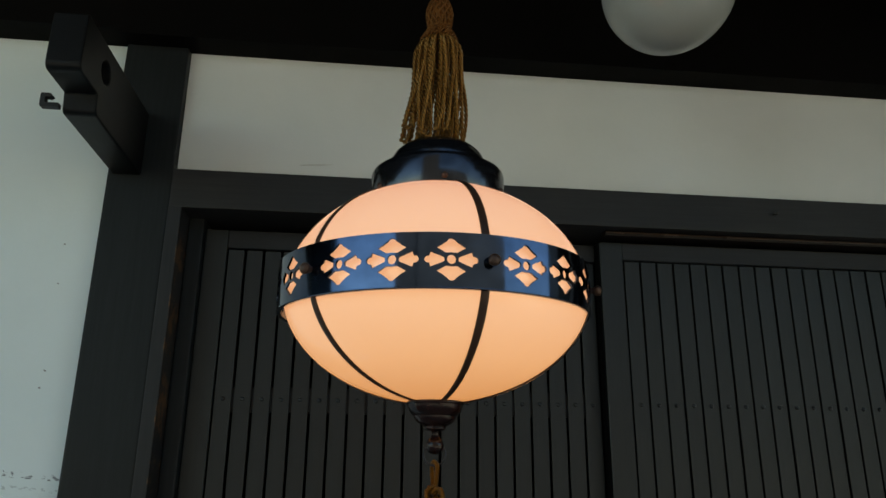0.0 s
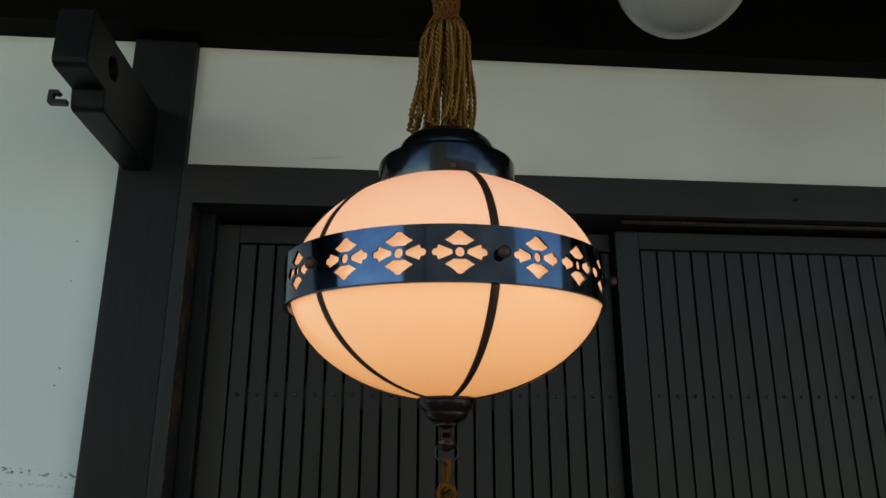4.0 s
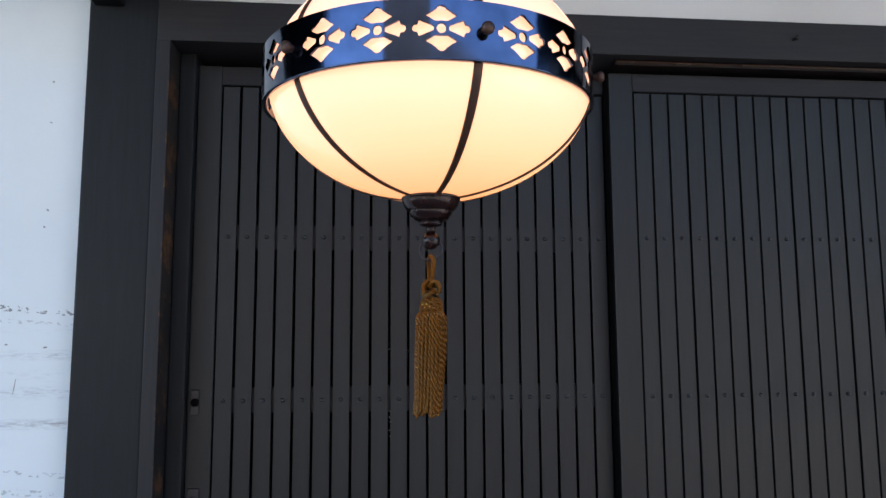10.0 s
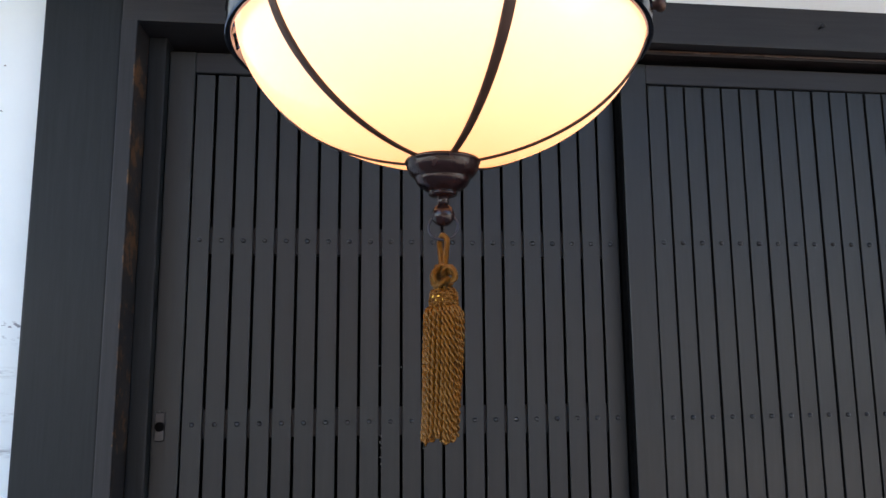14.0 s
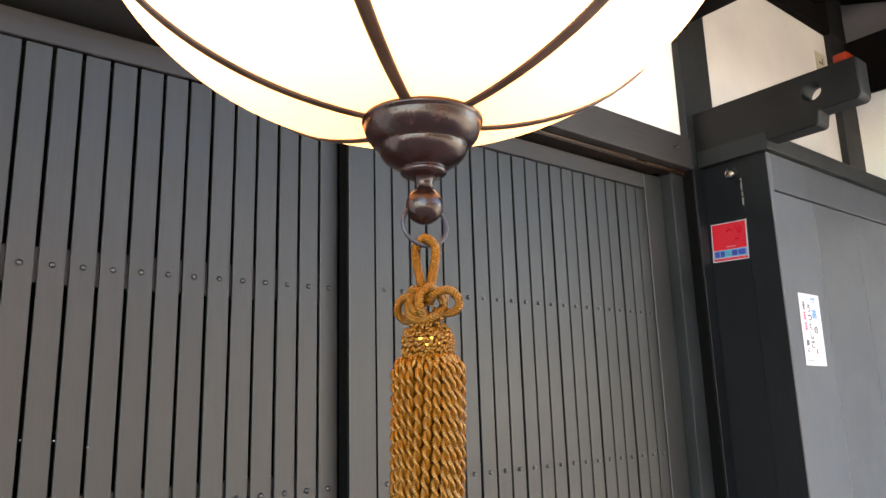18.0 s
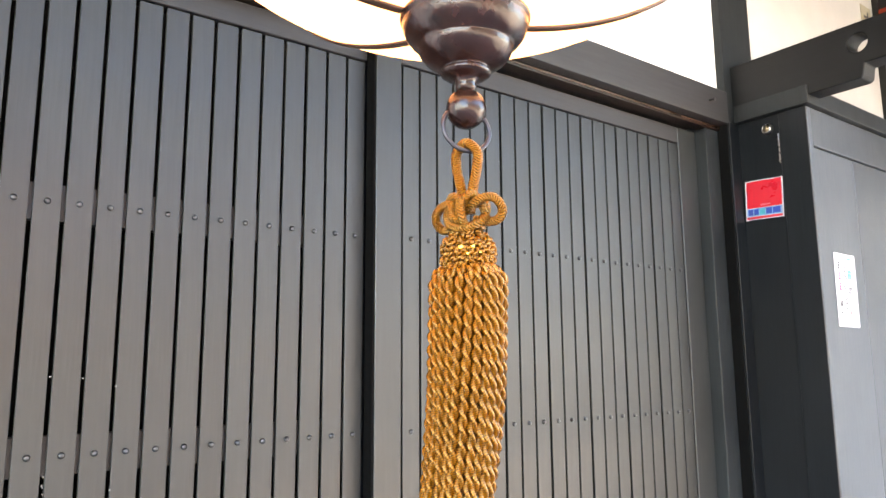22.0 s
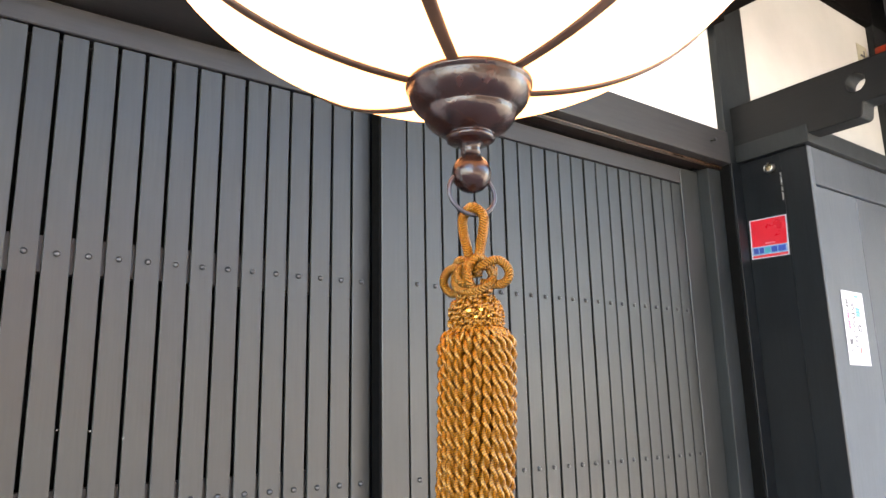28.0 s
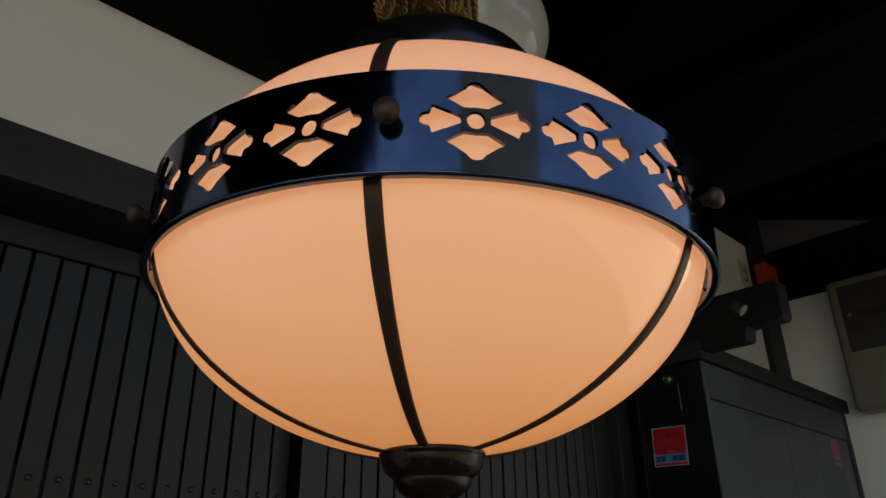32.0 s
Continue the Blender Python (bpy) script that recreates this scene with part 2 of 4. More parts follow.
M_INK = plain("ink_black", (0.03, 0.03, 0.04), 0.6, 0.0, 0.2, 60.0, 0.0)
M_INKBLUE = plain("ink_blue", (0.05, 0.21, 0.40), 0.6, 0.0, 0.15, 60.0, 0.0)
M_INKPINK = plain("ink_pink", (0.42, 0.05, 0.13), 0.6, 0.0, 0.15, 60.0, 0.0)
M_INKRED = plain("ink_red", (0.35, 0.02, 0.02), 0.6, 0.0, 0.15, 60.0, 0.0)
M_ORANGE = plain("orange_plastic", (0.32, 0.026, 0.008), 0.35, 0.0, 0.1, 30.0, 0.0)
M_CARD = plain("cream_card", (0.28, 0.27, 0.20), 0.6, 0.0, 0.08, 30.0, 0.0)
M_GREYPANEL = plain("grey_panel", (0.075, 0.075, 0.085), 0.7, 0.0, 0.1, 5.0, 0.1)
M_CASE = plain("beige_case", (0.13, 0.13, 0.10), 0.45, 0.0, 0.08, 6.0, 0.05)
M_DARKBOX = plain("dark_case", (0.018, 0.018, 0.018), 0.5, 0.0, 0.3, 20.0, 0.1)
M_GROUND = plain("paving", (0.34, 0.31, 0.27), 0.85, 0.0, 0.3, 8.0, 0.3)
M_FACADE = plain("far_facade", (0.055, 0.05, 0.045), 0.8, 0.0, 0.25, 1.5, 0.1)


def cord_material(name, dark, light, spec=0.35, rough=0.40, thread=0.00055, zigzag=0.0):
    """Silky cord: fine threads run across each strand; a braid has them in a zigzag."""
    m, n, l, p = material(name)
    no = tex_noise(n, l, 900.0, (1, 1, 1), 3, 0.6)
    b = tex_noise(n, l, 70.0, (1, 1, 1), 4, 0.6)
    run = n.new("ShaderNodeAttribute")
    run.attribute_name = "run"
    turn = n.new("ShaderNodeAttribute")
    turn.attribute_name = "turn"
    phase = math_node(n, l, "MULTIPLY", run.outputs["Fac"], 2 * math.pi / thread)
    phase = math_node(n, l, "ADD", phase, math_node(n, l, "MULTIPLY", turn.outputs["Fac"], zigzag))
    phase = math_node(n, l, "ADD", phase, math_node(n, l, "MULTIPLY", b.outputs[0], 4.0))
    wave = math_node(n, l, "ADD", math_node(n, l, "MULTIPLY", math_node(n, l, "SINE", phase), 0.5), 0.5)
    both = math_node(n, l, "ADD", math_node(n, l, "MULTIPLY", wave, 0.6 if zigzag else 0.3), math_node(n, l, "MULTIPLY", no.outputs[0], 0.4 if zigzag else 0.7))
    c = ramp(n, l, both, [(0.15, dark), (0.75, light)])
    c2 = mix_rgb(n, l, "MULTIPLY", 0.8, c.outputs[0], ramp(n, l, b.outputs[0], [(0.3, (0.72, 0.66, 0.6)), (0.7, (1.12, 1.1, 1.1))]).outputs[0])
    l.new(c2, p.inputs["Base Color"])
    p.inputs["Roughness"].default_value = rough
    p.inputs["Specular IOR Level"].default_value = spec
    p.inputs["Specular Tint"].default_value = (1.0, 0.62, 0.24, 1)
    bump(n, l, p, both, 0.30 if zigzag == 0 else 1.0, 0.0003 if zigzag == 0 else 0.0007)
    return m


M_GOLD = cord_material("gold_cord", (0.020, 0.0048, 0.0002), (0.150, 0.0500, 0.0020), 1.0, 0.27, 0.0010)
M_GOLDBRAID = cord_material("gold_braid", (0.018, 0.0050, 0.0002), (0.17, 0.060, 0.0020), 0.9, 0.30, 0.0011, 6.5)
M_OLDGOLD = cord_material("faded_gold_cord", (0.070, 0.0270, 0.0044), (0.18, 0.074, 0.013), 1.0, 0.28, 0.0008)
M_OLDKNOT = cord_material("brown_cord", (0.045, 0.015, 0.003), (0.17, 0.062, 0.017), 0.3, 0.45, 0.0008)
M_SEQUIN = plain("gold_foil", (0.9, 0.55, 0.10), 0.25, 0.9, 0.2, 80.0, 0.0)

m, n, l, p = material("lamp_glass")
tc = n.new("ShaderNodeTexCoord")
sp = n.new("ShaderNodeSeparateXYZ")
l.new(tc.outputs["Object"], sp.inputs[0])
height = n.new("ShaderNodeMapRange")
height.inputs["From Min"].default_value = -0.105
height.inputs["From Max"].default_value = 0.125
l.new(sp.outputs[2], height.inputs["Value"])
glow = ramp(n, l, height.outputs[0], [(0.0, (0.84, 0.330, 0.108)), (0.14, (0.96, 0.420, 0.178)), (0.35, (1.0, 0.460, 0.246)), (0.75, (1.0, 0.470, 0.310)), (1.0, (1.0, 0.468, 0.350))])
p.inputs["Base Color"].default_value = (0.55, 0.48, 0.40, 1)
p.inputs["Roughness"].default_value = 0.06
l.new(glow.outputs[0], p.inputs["Emission Color"])
p.inputs["Emission Strength"].default_value = 0.25
M_LAMPGLASS = m

m, n, l, p = material("opal_glass")
p.inputs["Base Color"].default_value = (0.60, 0.62, 0.58, 1)
p.inputs["Roughness"].default_value = 0.09
no = tex_noise(n, l, 6.0)
l.new(ramp(n, l, no.outputs[0], [(0.3, (0.315, 0.322, 0.302)), (0.7, (0.365, 0.372, 0.350))]).outputs[0], p.inputs["Base Color"])
M_OPAL = m


# ---------------------------------------------------------------- building helpers
def link_mesh(name, bm, mat, smooth=False):
    me = bpy.data.meshes.new(name)
    bmesh.ops.recalc_face_normals(bm, faces=bm.faces)
    if smooth:
        for f in bm.faces:
            f.smooth = True
    bm.to_mesh(me)
    bm.free()
    me.materials.append(mat)
    return new(name, me)


def part(name, bm, mat, parent, label="", smooth=False):
    ob = link_mesh(name, bm, mat, smooth)
    ob.parent = parent
    if label:
        tagged(ob, label)
    return ob


def thing(name, label, category, at=(0, 0, 0), group="", kind=""):
    ob = new(name)
    ob.empty_display_size = 0.05
    ob.location = at
    return tagged(ob, label, category, group, kind)


def box_bm(x0, x1, y0, y1, z0, z1, bevel=0.002, seg=1, bm=None):
    bm = bm or bmesh.new()
    made = bmesh.ops.create_cube(bm, size=1, matrix=pose((x0 + x1) / 2, (y0 + y1) / 2, (z0 + z1) / 2) @ Matrix.Diagonal((x1 - x0, y1 - y0, z1 - z0, 1)))
    if bevel:
        vs = set(made["verts"])
        es = [e for e in bm.edges if e.verts[0] in vs and e.verts[1] in vs]
        bmesh.ops.bevel(bm, geom=es, offset=bevel, segments=seg, affect="EDGES", profile=0.7)
    return bm


def lathe(profile, seg=48, bm=None, at=(0, 0, 0)):
    """A turned shape about z from (radius, height) pairs."""
    bm = bm or bmesh.new()
    rings = []
    for r, z in profile:
        if r < 1e-6:
            rings.append([bm.verts.new((at[0], at[1], at[2] + z))])
        else:
            rings.append([bm.verts.new((at[0] + r * math.cos(2 * math.pi * i / seg), at[1] + r * math.sin(2 * math.pi * i / seg), at[2] + z)) for i in range(seg)])
    for a, b in zip(rings, rings[1:]):
        for i in range(seg):
            j = (i + 1) % seg
            if len(a) == 1 and len(b) == 1:
                continue
            if len(a) == 1:
                bm.faces.new((a[0], b[i], b[j]))
            elif len(b) == 1:
                bm.faces.new((a[i], a[j], b[0]))
            else:
                bm.faces.new((a[i], a[j], b[j], b[i]))
    return bm


def prism(outline, axis, lo, hi, bm=None):
    """An outline of (u, v) pushed along an axis; u, v are the other two axes in order."""
    bm = bm or bmesh.new()
    def put(u, v, w):
        return {"x": (w, u, v), "y": (u, w, v), "z": (u, v, w)}[axis]
    a = [bm.verts.new(put(u, v, lo)) for u, v in outline]
    b = [bm.verts.new(put(u, v, hi)) for u, v in outline]
    bm.faces.new(a)
    bm.faces.new(b[::-1])
    for i in range(len(a)):
        j = (i + 1) % len(a)
        bm.faces.new((a[i], b[i], b[j], a[j]))
    return bm


def sweep(path, radius, bm=None, sides=8, lobes=0, depth=0.0, pitch=0.01, closed=False):
    """A tube along points; lobes give it the strands of a twisted cord."""
    bm = bm or bmesh.new()
    pts = [Vector(q) for q in path]
    n = len(pts)
    rings = []
    up = None
    run = 0.0
    lay_run = bm.verts.layers.float.get("run") or bm.verts.layers.float.new("run")
    lay_turn = bm.verts.layers.float.get("turn") or bm.verts.layers.float.new("turn")
    for i, q in enumerate(pts):
        a = pts[(i - 1) % n] if closed or i > 0 else pts[i]
        b = pts[(i + 1) % n] if closed or i < n - 1 else pts[i]
        d = (b - a).normalized()
        if up is None:
            up = d.orthogonal().normalized()
        up = (up - d * up.dot(d)).normalized()
        side = d.cross(up)
        if i:
            run += (q - pts[i - 1]).length
        ring = []
        for k in range(sides):
            f = 2 * math.pi * k / sides
            rr = radius * (1 + depth * math.cos(lobes * (f - 2 * math.pi * run / pitch / max(lobes, 1)))) if lobes else radius
            v = bm.verts.new(q + (up * math.cos(f) + side * math.sin(f)) * rr)
            v[lay_run] = run
            v[lay_turn] = abs((6.0 * k / sides) % 2.0 - 1.0)
            ring.append(v)
        rings.append(ring)
    for i in range(n if closed else n - 1):
        a, b = rings[i], rings[(i + 1) % n]
        for k in range(sides):
            j = (k + 1) % sides
            bm.faces.new((a[k], a[j], b[j], b[k]))
    if not closed:
        bm.faces.new(rings[0][::-1])
        bm.faces.new(rings[-1])
    return bm


def rope(path, radius, bm=None, pitch=0.012, twist_steps=14):
    """A two-strand twisted cord along points."""
    pts = [Vector(q) for q in path]
    length = sum((b - a).length for a, b in zip(pts, pts[1:]))
    steps = max(4, int(length / pitch * twist_steps))
    dense = []
    acc = [0.0]
    for a, b in zip(pts, pts[1:]):
        acc.append(acc[-1] + (b - a).length)
    k = 0
    for i in range(steps + 1):
        s = length * i / steps
        while k < len(acc) - 2 and acc[k + 1] < s:
            k += 1
        u = (s - acc[k]) / max(1e-9, acc[k + 1] - acc[k])
        dense.append(pts[k].lerp(pts[k + 1], u))
    bm = bm or bmesh.new()
    lay_run = bm.verts.layers.float.get("run") or bm.verts.layers.float.new("run")
    # outline of two strands laid side by side
    lobe = []
    for k in range(24):
        f = (2 * math.pi * k / 24 + math.pi / 2) % math.pi - math.pi / 2
        lobe.append((2 * math.pi * k / 24, 0.47 * math.cos(f) + math.sqrt(0.2809 - (0.47 * math.sin(f)) ** 2)))
    up, rings = None, []
    for i, q in enumerate(dense):
        d = (dense[min(i + 1, steps)] - dense[max(i - 1, 0)]).normalized()
        if up is None:
            up = d.orthogonal().normalized()
        up = (up - d * up.dot(d)).normalized()
        side = d.cross(up)
        ring = []
        for f, r in lobe:
            g = f - 2 * math.pi * i / twist_steps
            v = bm.verts.new(q + (up * math.cos(g) + side * math.sin(g)) * radius * r)
            v[lay_run] = 1.3 * length * i / steps - 0.64 * radius * r * ((f + math.pi / 2) % math.pi - math.pi / 2)  # threads lie square to the strand
            ring.append(v)
        rings.append(ring)
    for a, b in zip(rings, rings[1:]):
        for k in range(24):
            j = (k + 1) % 24
            bm.faces.new((a[k], a[j], b[j], b[k]))
        for k in (6, 18):
            bm.edges.get((a[k], b[k])).smooth = False  # a crease between two strands
    bm.faces.new(rings[0][::-1])
    bm.faces.new(rings[-1])
    return bm


# ---------------------------------------------------------------- setting
LAMP = (-0.537, -0.833)

ground = link_mesh("ground", box_bm(-400, 400, -400, 60, -0.2, 0.0, 0), M_GROUND)
tagged(ground, "grey paved ground in front of the house", "ground", kind="structure")

# plaster of the house front: one slab left of the post, one over the door, one beyond the other post
wall = link_mesh("wall_west", box_bm(-8.0, -1.164, -0.030, 0.12, 0.0, 2.40, 0), M_PLASTER_L)
tagged(wall, "white plaster wall with grey rub marks beside the post", "wall", kind="structure")
wall = link_mesh("wall_over_door", box_bm(-1.030, 0.956, -0.036, 0.12, 1.955, 2.40, 0), M_PLASTER)
tagged(wall, "white plaster band over the sliding doors", "wall", kind="structure")
wall = link_mesh("wall_east", box_bm(1.098, 1.992, -0.036, 0.12, 0.0, 2.75, 0), M_PLASTER_DIM)
tagged(wall, "white plaster wall between two dark posts", "wall", kind="structure")
wall = link_mesh("wall_side", box_bm(2.13, 2.28, -1.42, -0.05, 0.0, 2.37, 0), M_PLASTER)
tagged(wall, "white plaster side wall of the porch", "wall", kind="structure")
wall = link_mesh("wall_side_upper", prism([(-0.05, 2.592), (-0.05, 2.769), (-0.50, 2.594), (-0.50, 2.592)], "x", 2.13, 2.199), M_GREYPANEL)
tagged(wall, "grey panel high on the side wall", "wall", kind="structure")
# filler added behind the panel; it blocks the sky in the gap
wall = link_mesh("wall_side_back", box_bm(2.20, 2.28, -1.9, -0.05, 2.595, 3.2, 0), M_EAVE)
tagged(wall, "dark filler added to shut out sky at the side under the eaves", "wall", kind="structure")
# dark sheet standing in for the unlit inside
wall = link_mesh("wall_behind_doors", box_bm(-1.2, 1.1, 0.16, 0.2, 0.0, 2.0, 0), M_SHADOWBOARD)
tagged(wall, "dark sheet standing in for the unlit space behind the lattice doors", "wall", kind="structure")


def post(name, label, x0, x1, y0, y1, z0, z1, mat=M_POST, bevel=0.004):
    ob = link_mesh(name, box_bm(x0, x1, y0, y1, z0, z1, bevel, 2), mat)
    return tagged(ob, label, "post", "posts of the house front", "structure")


post("post", "black-stained wooden post beside the doors", -1.166, -1.0315, -0.058, 0.14, 0.0, 2.8)
post("post", "black-stained wooden post carrying the pierced arm", 0.955, 1.100, -0.058, 0.14, 0.0, 2.8)
post("post", "black-stained corner post of the porch", 1.990, 2.14, -0.06, 0.14, 0.0, 2.8)
post("door_jamb", "black-stained door jamb with worn pale edge", -1.0305, -1.003, -0.066, 0.14, 0.0, 1.873, M_JAMB, 0.002)
post("door_jamb", "black-stained recessed door jamb", -1.002, -0.969, 0.004, 0.14, 0.0, 1.873)
post("door_jamb", "black-stained door jamb beside the cabinet", 0.899, 0.957, -0.03, 0.14, 0.0, 1.873, M_POST)

# black strip added over the post's side to darken it like shade
ob = link_mesh("post_side_shade", box_bm(0.9525, 0.9548, -0.0592, -0.0302, 0.0, 1.872, 0.0005), M_HOLE_SHADE)
tagged(ob, "black strip standing in for shade in the corner beside the cabinet", "strip", kind="structure")
ob = link_mesh("lintel", box_bm(-1.0305, 0.954, -0.064, 0.14, 1.873, 1.960, 0.003, 2), M_BEAM)
tagged(ob, "black-stained lintel beam over the sliding doors", "beam", kind="structure")
ob = link_mesh("door_track", box_bm(-0.072, 0.954, -0.036, -0.006, 1.861, 1.8725, 0.003, 2), M_TRACK)
tagged(ob, "brown grooved wooden track under the lintel", "door track", kind="structure")
# thin bright strip painting the highlight that runs along the track
glint = link_mesh("worn_edge", box_bm(-0.070, 0.952, -0.0395, -0.0362, 1.8655, 1.8685, 0.001, 2), M_TRACK_GLINT)
glint.parent = ob
tagged(glint, "orange-brown strip standing in for the glint along the track")
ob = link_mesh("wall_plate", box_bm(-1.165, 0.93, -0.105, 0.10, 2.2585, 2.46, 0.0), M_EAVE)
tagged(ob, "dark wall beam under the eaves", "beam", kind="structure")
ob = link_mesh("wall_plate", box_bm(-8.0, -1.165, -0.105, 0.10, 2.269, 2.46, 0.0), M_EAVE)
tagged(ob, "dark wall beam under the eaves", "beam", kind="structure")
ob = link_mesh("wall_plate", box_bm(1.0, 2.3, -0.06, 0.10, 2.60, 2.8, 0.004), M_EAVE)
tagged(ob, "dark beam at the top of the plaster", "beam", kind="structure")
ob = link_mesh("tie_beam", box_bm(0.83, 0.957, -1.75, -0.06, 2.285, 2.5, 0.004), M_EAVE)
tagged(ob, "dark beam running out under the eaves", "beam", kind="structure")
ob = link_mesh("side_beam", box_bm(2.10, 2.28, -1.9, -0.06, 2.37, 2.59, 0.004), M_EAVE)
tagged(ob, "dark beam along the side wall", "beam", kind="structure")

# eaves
# eaves, wall and beam run on unseen to x=-8 to darken the band's reflection
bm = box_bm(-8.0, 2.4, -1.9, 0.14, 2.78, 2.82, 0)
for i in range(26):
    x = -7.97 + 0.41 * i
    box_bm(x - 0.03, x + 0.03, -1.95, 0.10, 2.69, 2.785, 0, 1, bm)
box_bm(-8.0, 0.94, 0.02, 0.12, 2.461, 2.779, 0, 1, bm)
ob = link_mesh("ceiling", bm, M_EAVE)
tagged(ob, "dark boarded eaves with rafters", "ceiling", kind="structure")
# unseen walls, added for the dark patches mirrored in the lamp band
ob = link_mesh("wall_far", box_bm(-3.1, 7.0, -9.4, -9.0, 0, 4.3, 0), M_FACADE)
tagged(ob, "plain unseen wall added across the street", "wall", kind="structure")
ob = link_mesh("wall_far_tall", box_bm(-6.0, -1.0, -9.9, -9.41, 0, 10.0, 0), M_FACADE)
tagged(ob, "plain tall unseen wall added across the street", "wall", kind="structure")


# ---------------------------------------------------------------- sliding doors
def lattice_door(name, label, x_first, pitch, face, x0, x1, rails_show):
    """21 upright slats in a frame, held by two riveted cross rails."""
    door = thing(name, label, "sliding door", (0, 0, 0), "sliding doors", "structure")
    xs = [x_first + pitch * i for i in range(21)]
    a, b = xs[0] - pitch / 2, xs[-1] + pitch / 2
    ztop, thick = 1.810, 0.034
    part("stile", box_bm(x0, a - 0.001, face, face + thick, 0.03, 1.856, 0.0015), M_DOOR, door)
    # the covered edge is coloured dark for the shade beside the other door
    back = 0.014 if rails_show else 0.0
    part("stile", box_bm(b + 0.001, x1, face + back, face + thick, 0.03, 1.856, 0.0015), M_SIDE_SHADED if rails_show else M_DOOR, door)
    part("top_rail", box_bm(a - 0.0008, b + 0.0008, face + 0.0005, face + thick, ztop + 0.004, 1.8555, 0.0015), M_RAIL, door)
    part("bottom_rail", box_bm(a - 0.0008, b + 0.0008, face + 0.0005, face + thick, 0.03, 0.17, 0.0015), M_RAIL, door)
    gap = 0.0058 if rails_show else 0.0056
    deep = 0.0075 if rails_show else 0.0030
    slat = None
    for i, x in enumerate(xs):
        if slat is None:
            slat = part("slat", box_bm(-pitch / 2 + gap / 2, pitch / 2 - gap / 2, 0, deep, 0.172, ztop, 0.0006), M_DOOR, door)
            one = slat
        else:
            one = new("slat", slat.data)
            one.parent = door
        one.location = (x, face + 0.0015 + 0.0012 * ((i * 7) % 3 - 1) * 0.5, 0)
    for zc in (1.485, 1.146, 0.80, 0.46):
        if rails_show:
            part("cross_rail", box_bm(a, b, face + 0.0098, face + 0.025, zc - 0.026, zc + 0.026, 0.001), M_RAIL, door)
    # near-black board paints the shade into the shallow grooves
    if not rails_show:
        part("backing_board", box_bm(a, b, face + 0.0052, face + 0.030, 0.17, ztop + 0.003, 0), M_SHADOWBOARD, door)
    rivet = None
    for zc in (1.485, 1.146, 0.80, 0.46):
        for x in xs:
            if rivet is None:
                bm = lathe([(0.0046, 0.0), (0.0045, 0.0013), (0.0034, 0.0029), (0.0017, 0.0037), (0.0, 0.0039)], 14)
                bmesh.ops.rotate(bm, verts=bm.verts, matrix=Matrix.Rotation(radians(90), 3, "X"))
                rivet = part("rivet", bm, M_RIVET, door, "dark domed rivet", True)
                one = rivet
            else:
                one = new("rivet", rivet.data)
                one.parent = door
            one.location = (x, face + 0.0012, zc)
    return door


left = lattice_door("door_1", "black-stained lattice sliding door with riveted slats and lock", -0.898, 0.0399, 0.027, -0.968, -0.024, True)
right = lattice_door("door_2", "black-stained lattice sliding door with narrow grooves", 0.0, 0.04, 0.0, -0.075, 0.896, False)

# shade on the door's edge, put in as a black strip
part("edge_shade", box_bm(-0.0800, -0.0752, 0.0008, 0.026, 0.04, 1.854, 0.0004), M_HOLE_SHADE, right, "black strip standing in for shade on the door edge")

# lock on the first door
bm = box_bm(-0.962, -0.944, 0.0245, 0.0268, 1.118, 1.170, 0.002)
plate = part("lock_plate", bm, M_LOCKPLATE, left, "dark metal plate with a round hole")
# a dark disc stands in for the depth of the hole
bm = lathe([(0.0, 0.0), (0.0085, 0.0), (0.0085, 0.0012), (0.0072, 0.002), (0.0, 0.002)], 24)
bmesh.ops.rotate(bm, verts=bm.verts, matrix=Matrix.Rotation(radians(90), 3, "X"))
bmesh.ops.translate(bm, verts=bm.verts, vec=(-0.953, 0.0245, 1.144))
part("finger_hole", bm, M_HOLE_SHADE, left)
bm = box_bm(-0.963, -0.938, 0.0248, 0.0268, 0.915, 0.975, 0.002)
part("lock_plate", bm, M_LOCKPLATE, left)
bm = lathe([(0.0, 0.006), (0.006, 0.006), (0.0075, 0.004), (0.0085, 0.0), (0.0085, -0.002)], 24)
bmesh.ops.rotate(bm, verts=bm.verts, matrix=Matrix.Rotation(radians(90), 3, "X"))
bmesh.ops.translate(bm, verts=bm.verts, vec=(-0.951, 0.0248, 0.951))
part("lock_cylinder", bm, M_CHROME, left, "worn metal key cylinder", True)

# nails on the lintel
for x in (0.325, 0.873):
    bm = lathe([(0.0, 0.016), (0.005, 0.015), (0.0055, 0.013), (0.0025, 0.012), (0.0025, 0.0)], 12)
    bmesh.ops.rotate(bm, verts=bm.verts, matrix=Matrix.Rotation(radians(90), 3, "X"))
    bmesh.ops.translate(bm, verts=bm.verts, vec=(x, -0.0635, 1.919))
    tagged(link_mesh("nail", bm, M_BLACKMETAL, True), "small dark nail in the lintel", "nail", "nails in the lintel")


# ---------------------------------------------------------------- pierced arms
def arc(cy, cz, r, a0, a1, n=5):
    return [(cy + r * math.cos(radians(a0 + (a1 - a0) * i / n)), cz + r * math.sin(radians(a0 + (a1 - a0) * i / n))) for i in range(n + 1)]


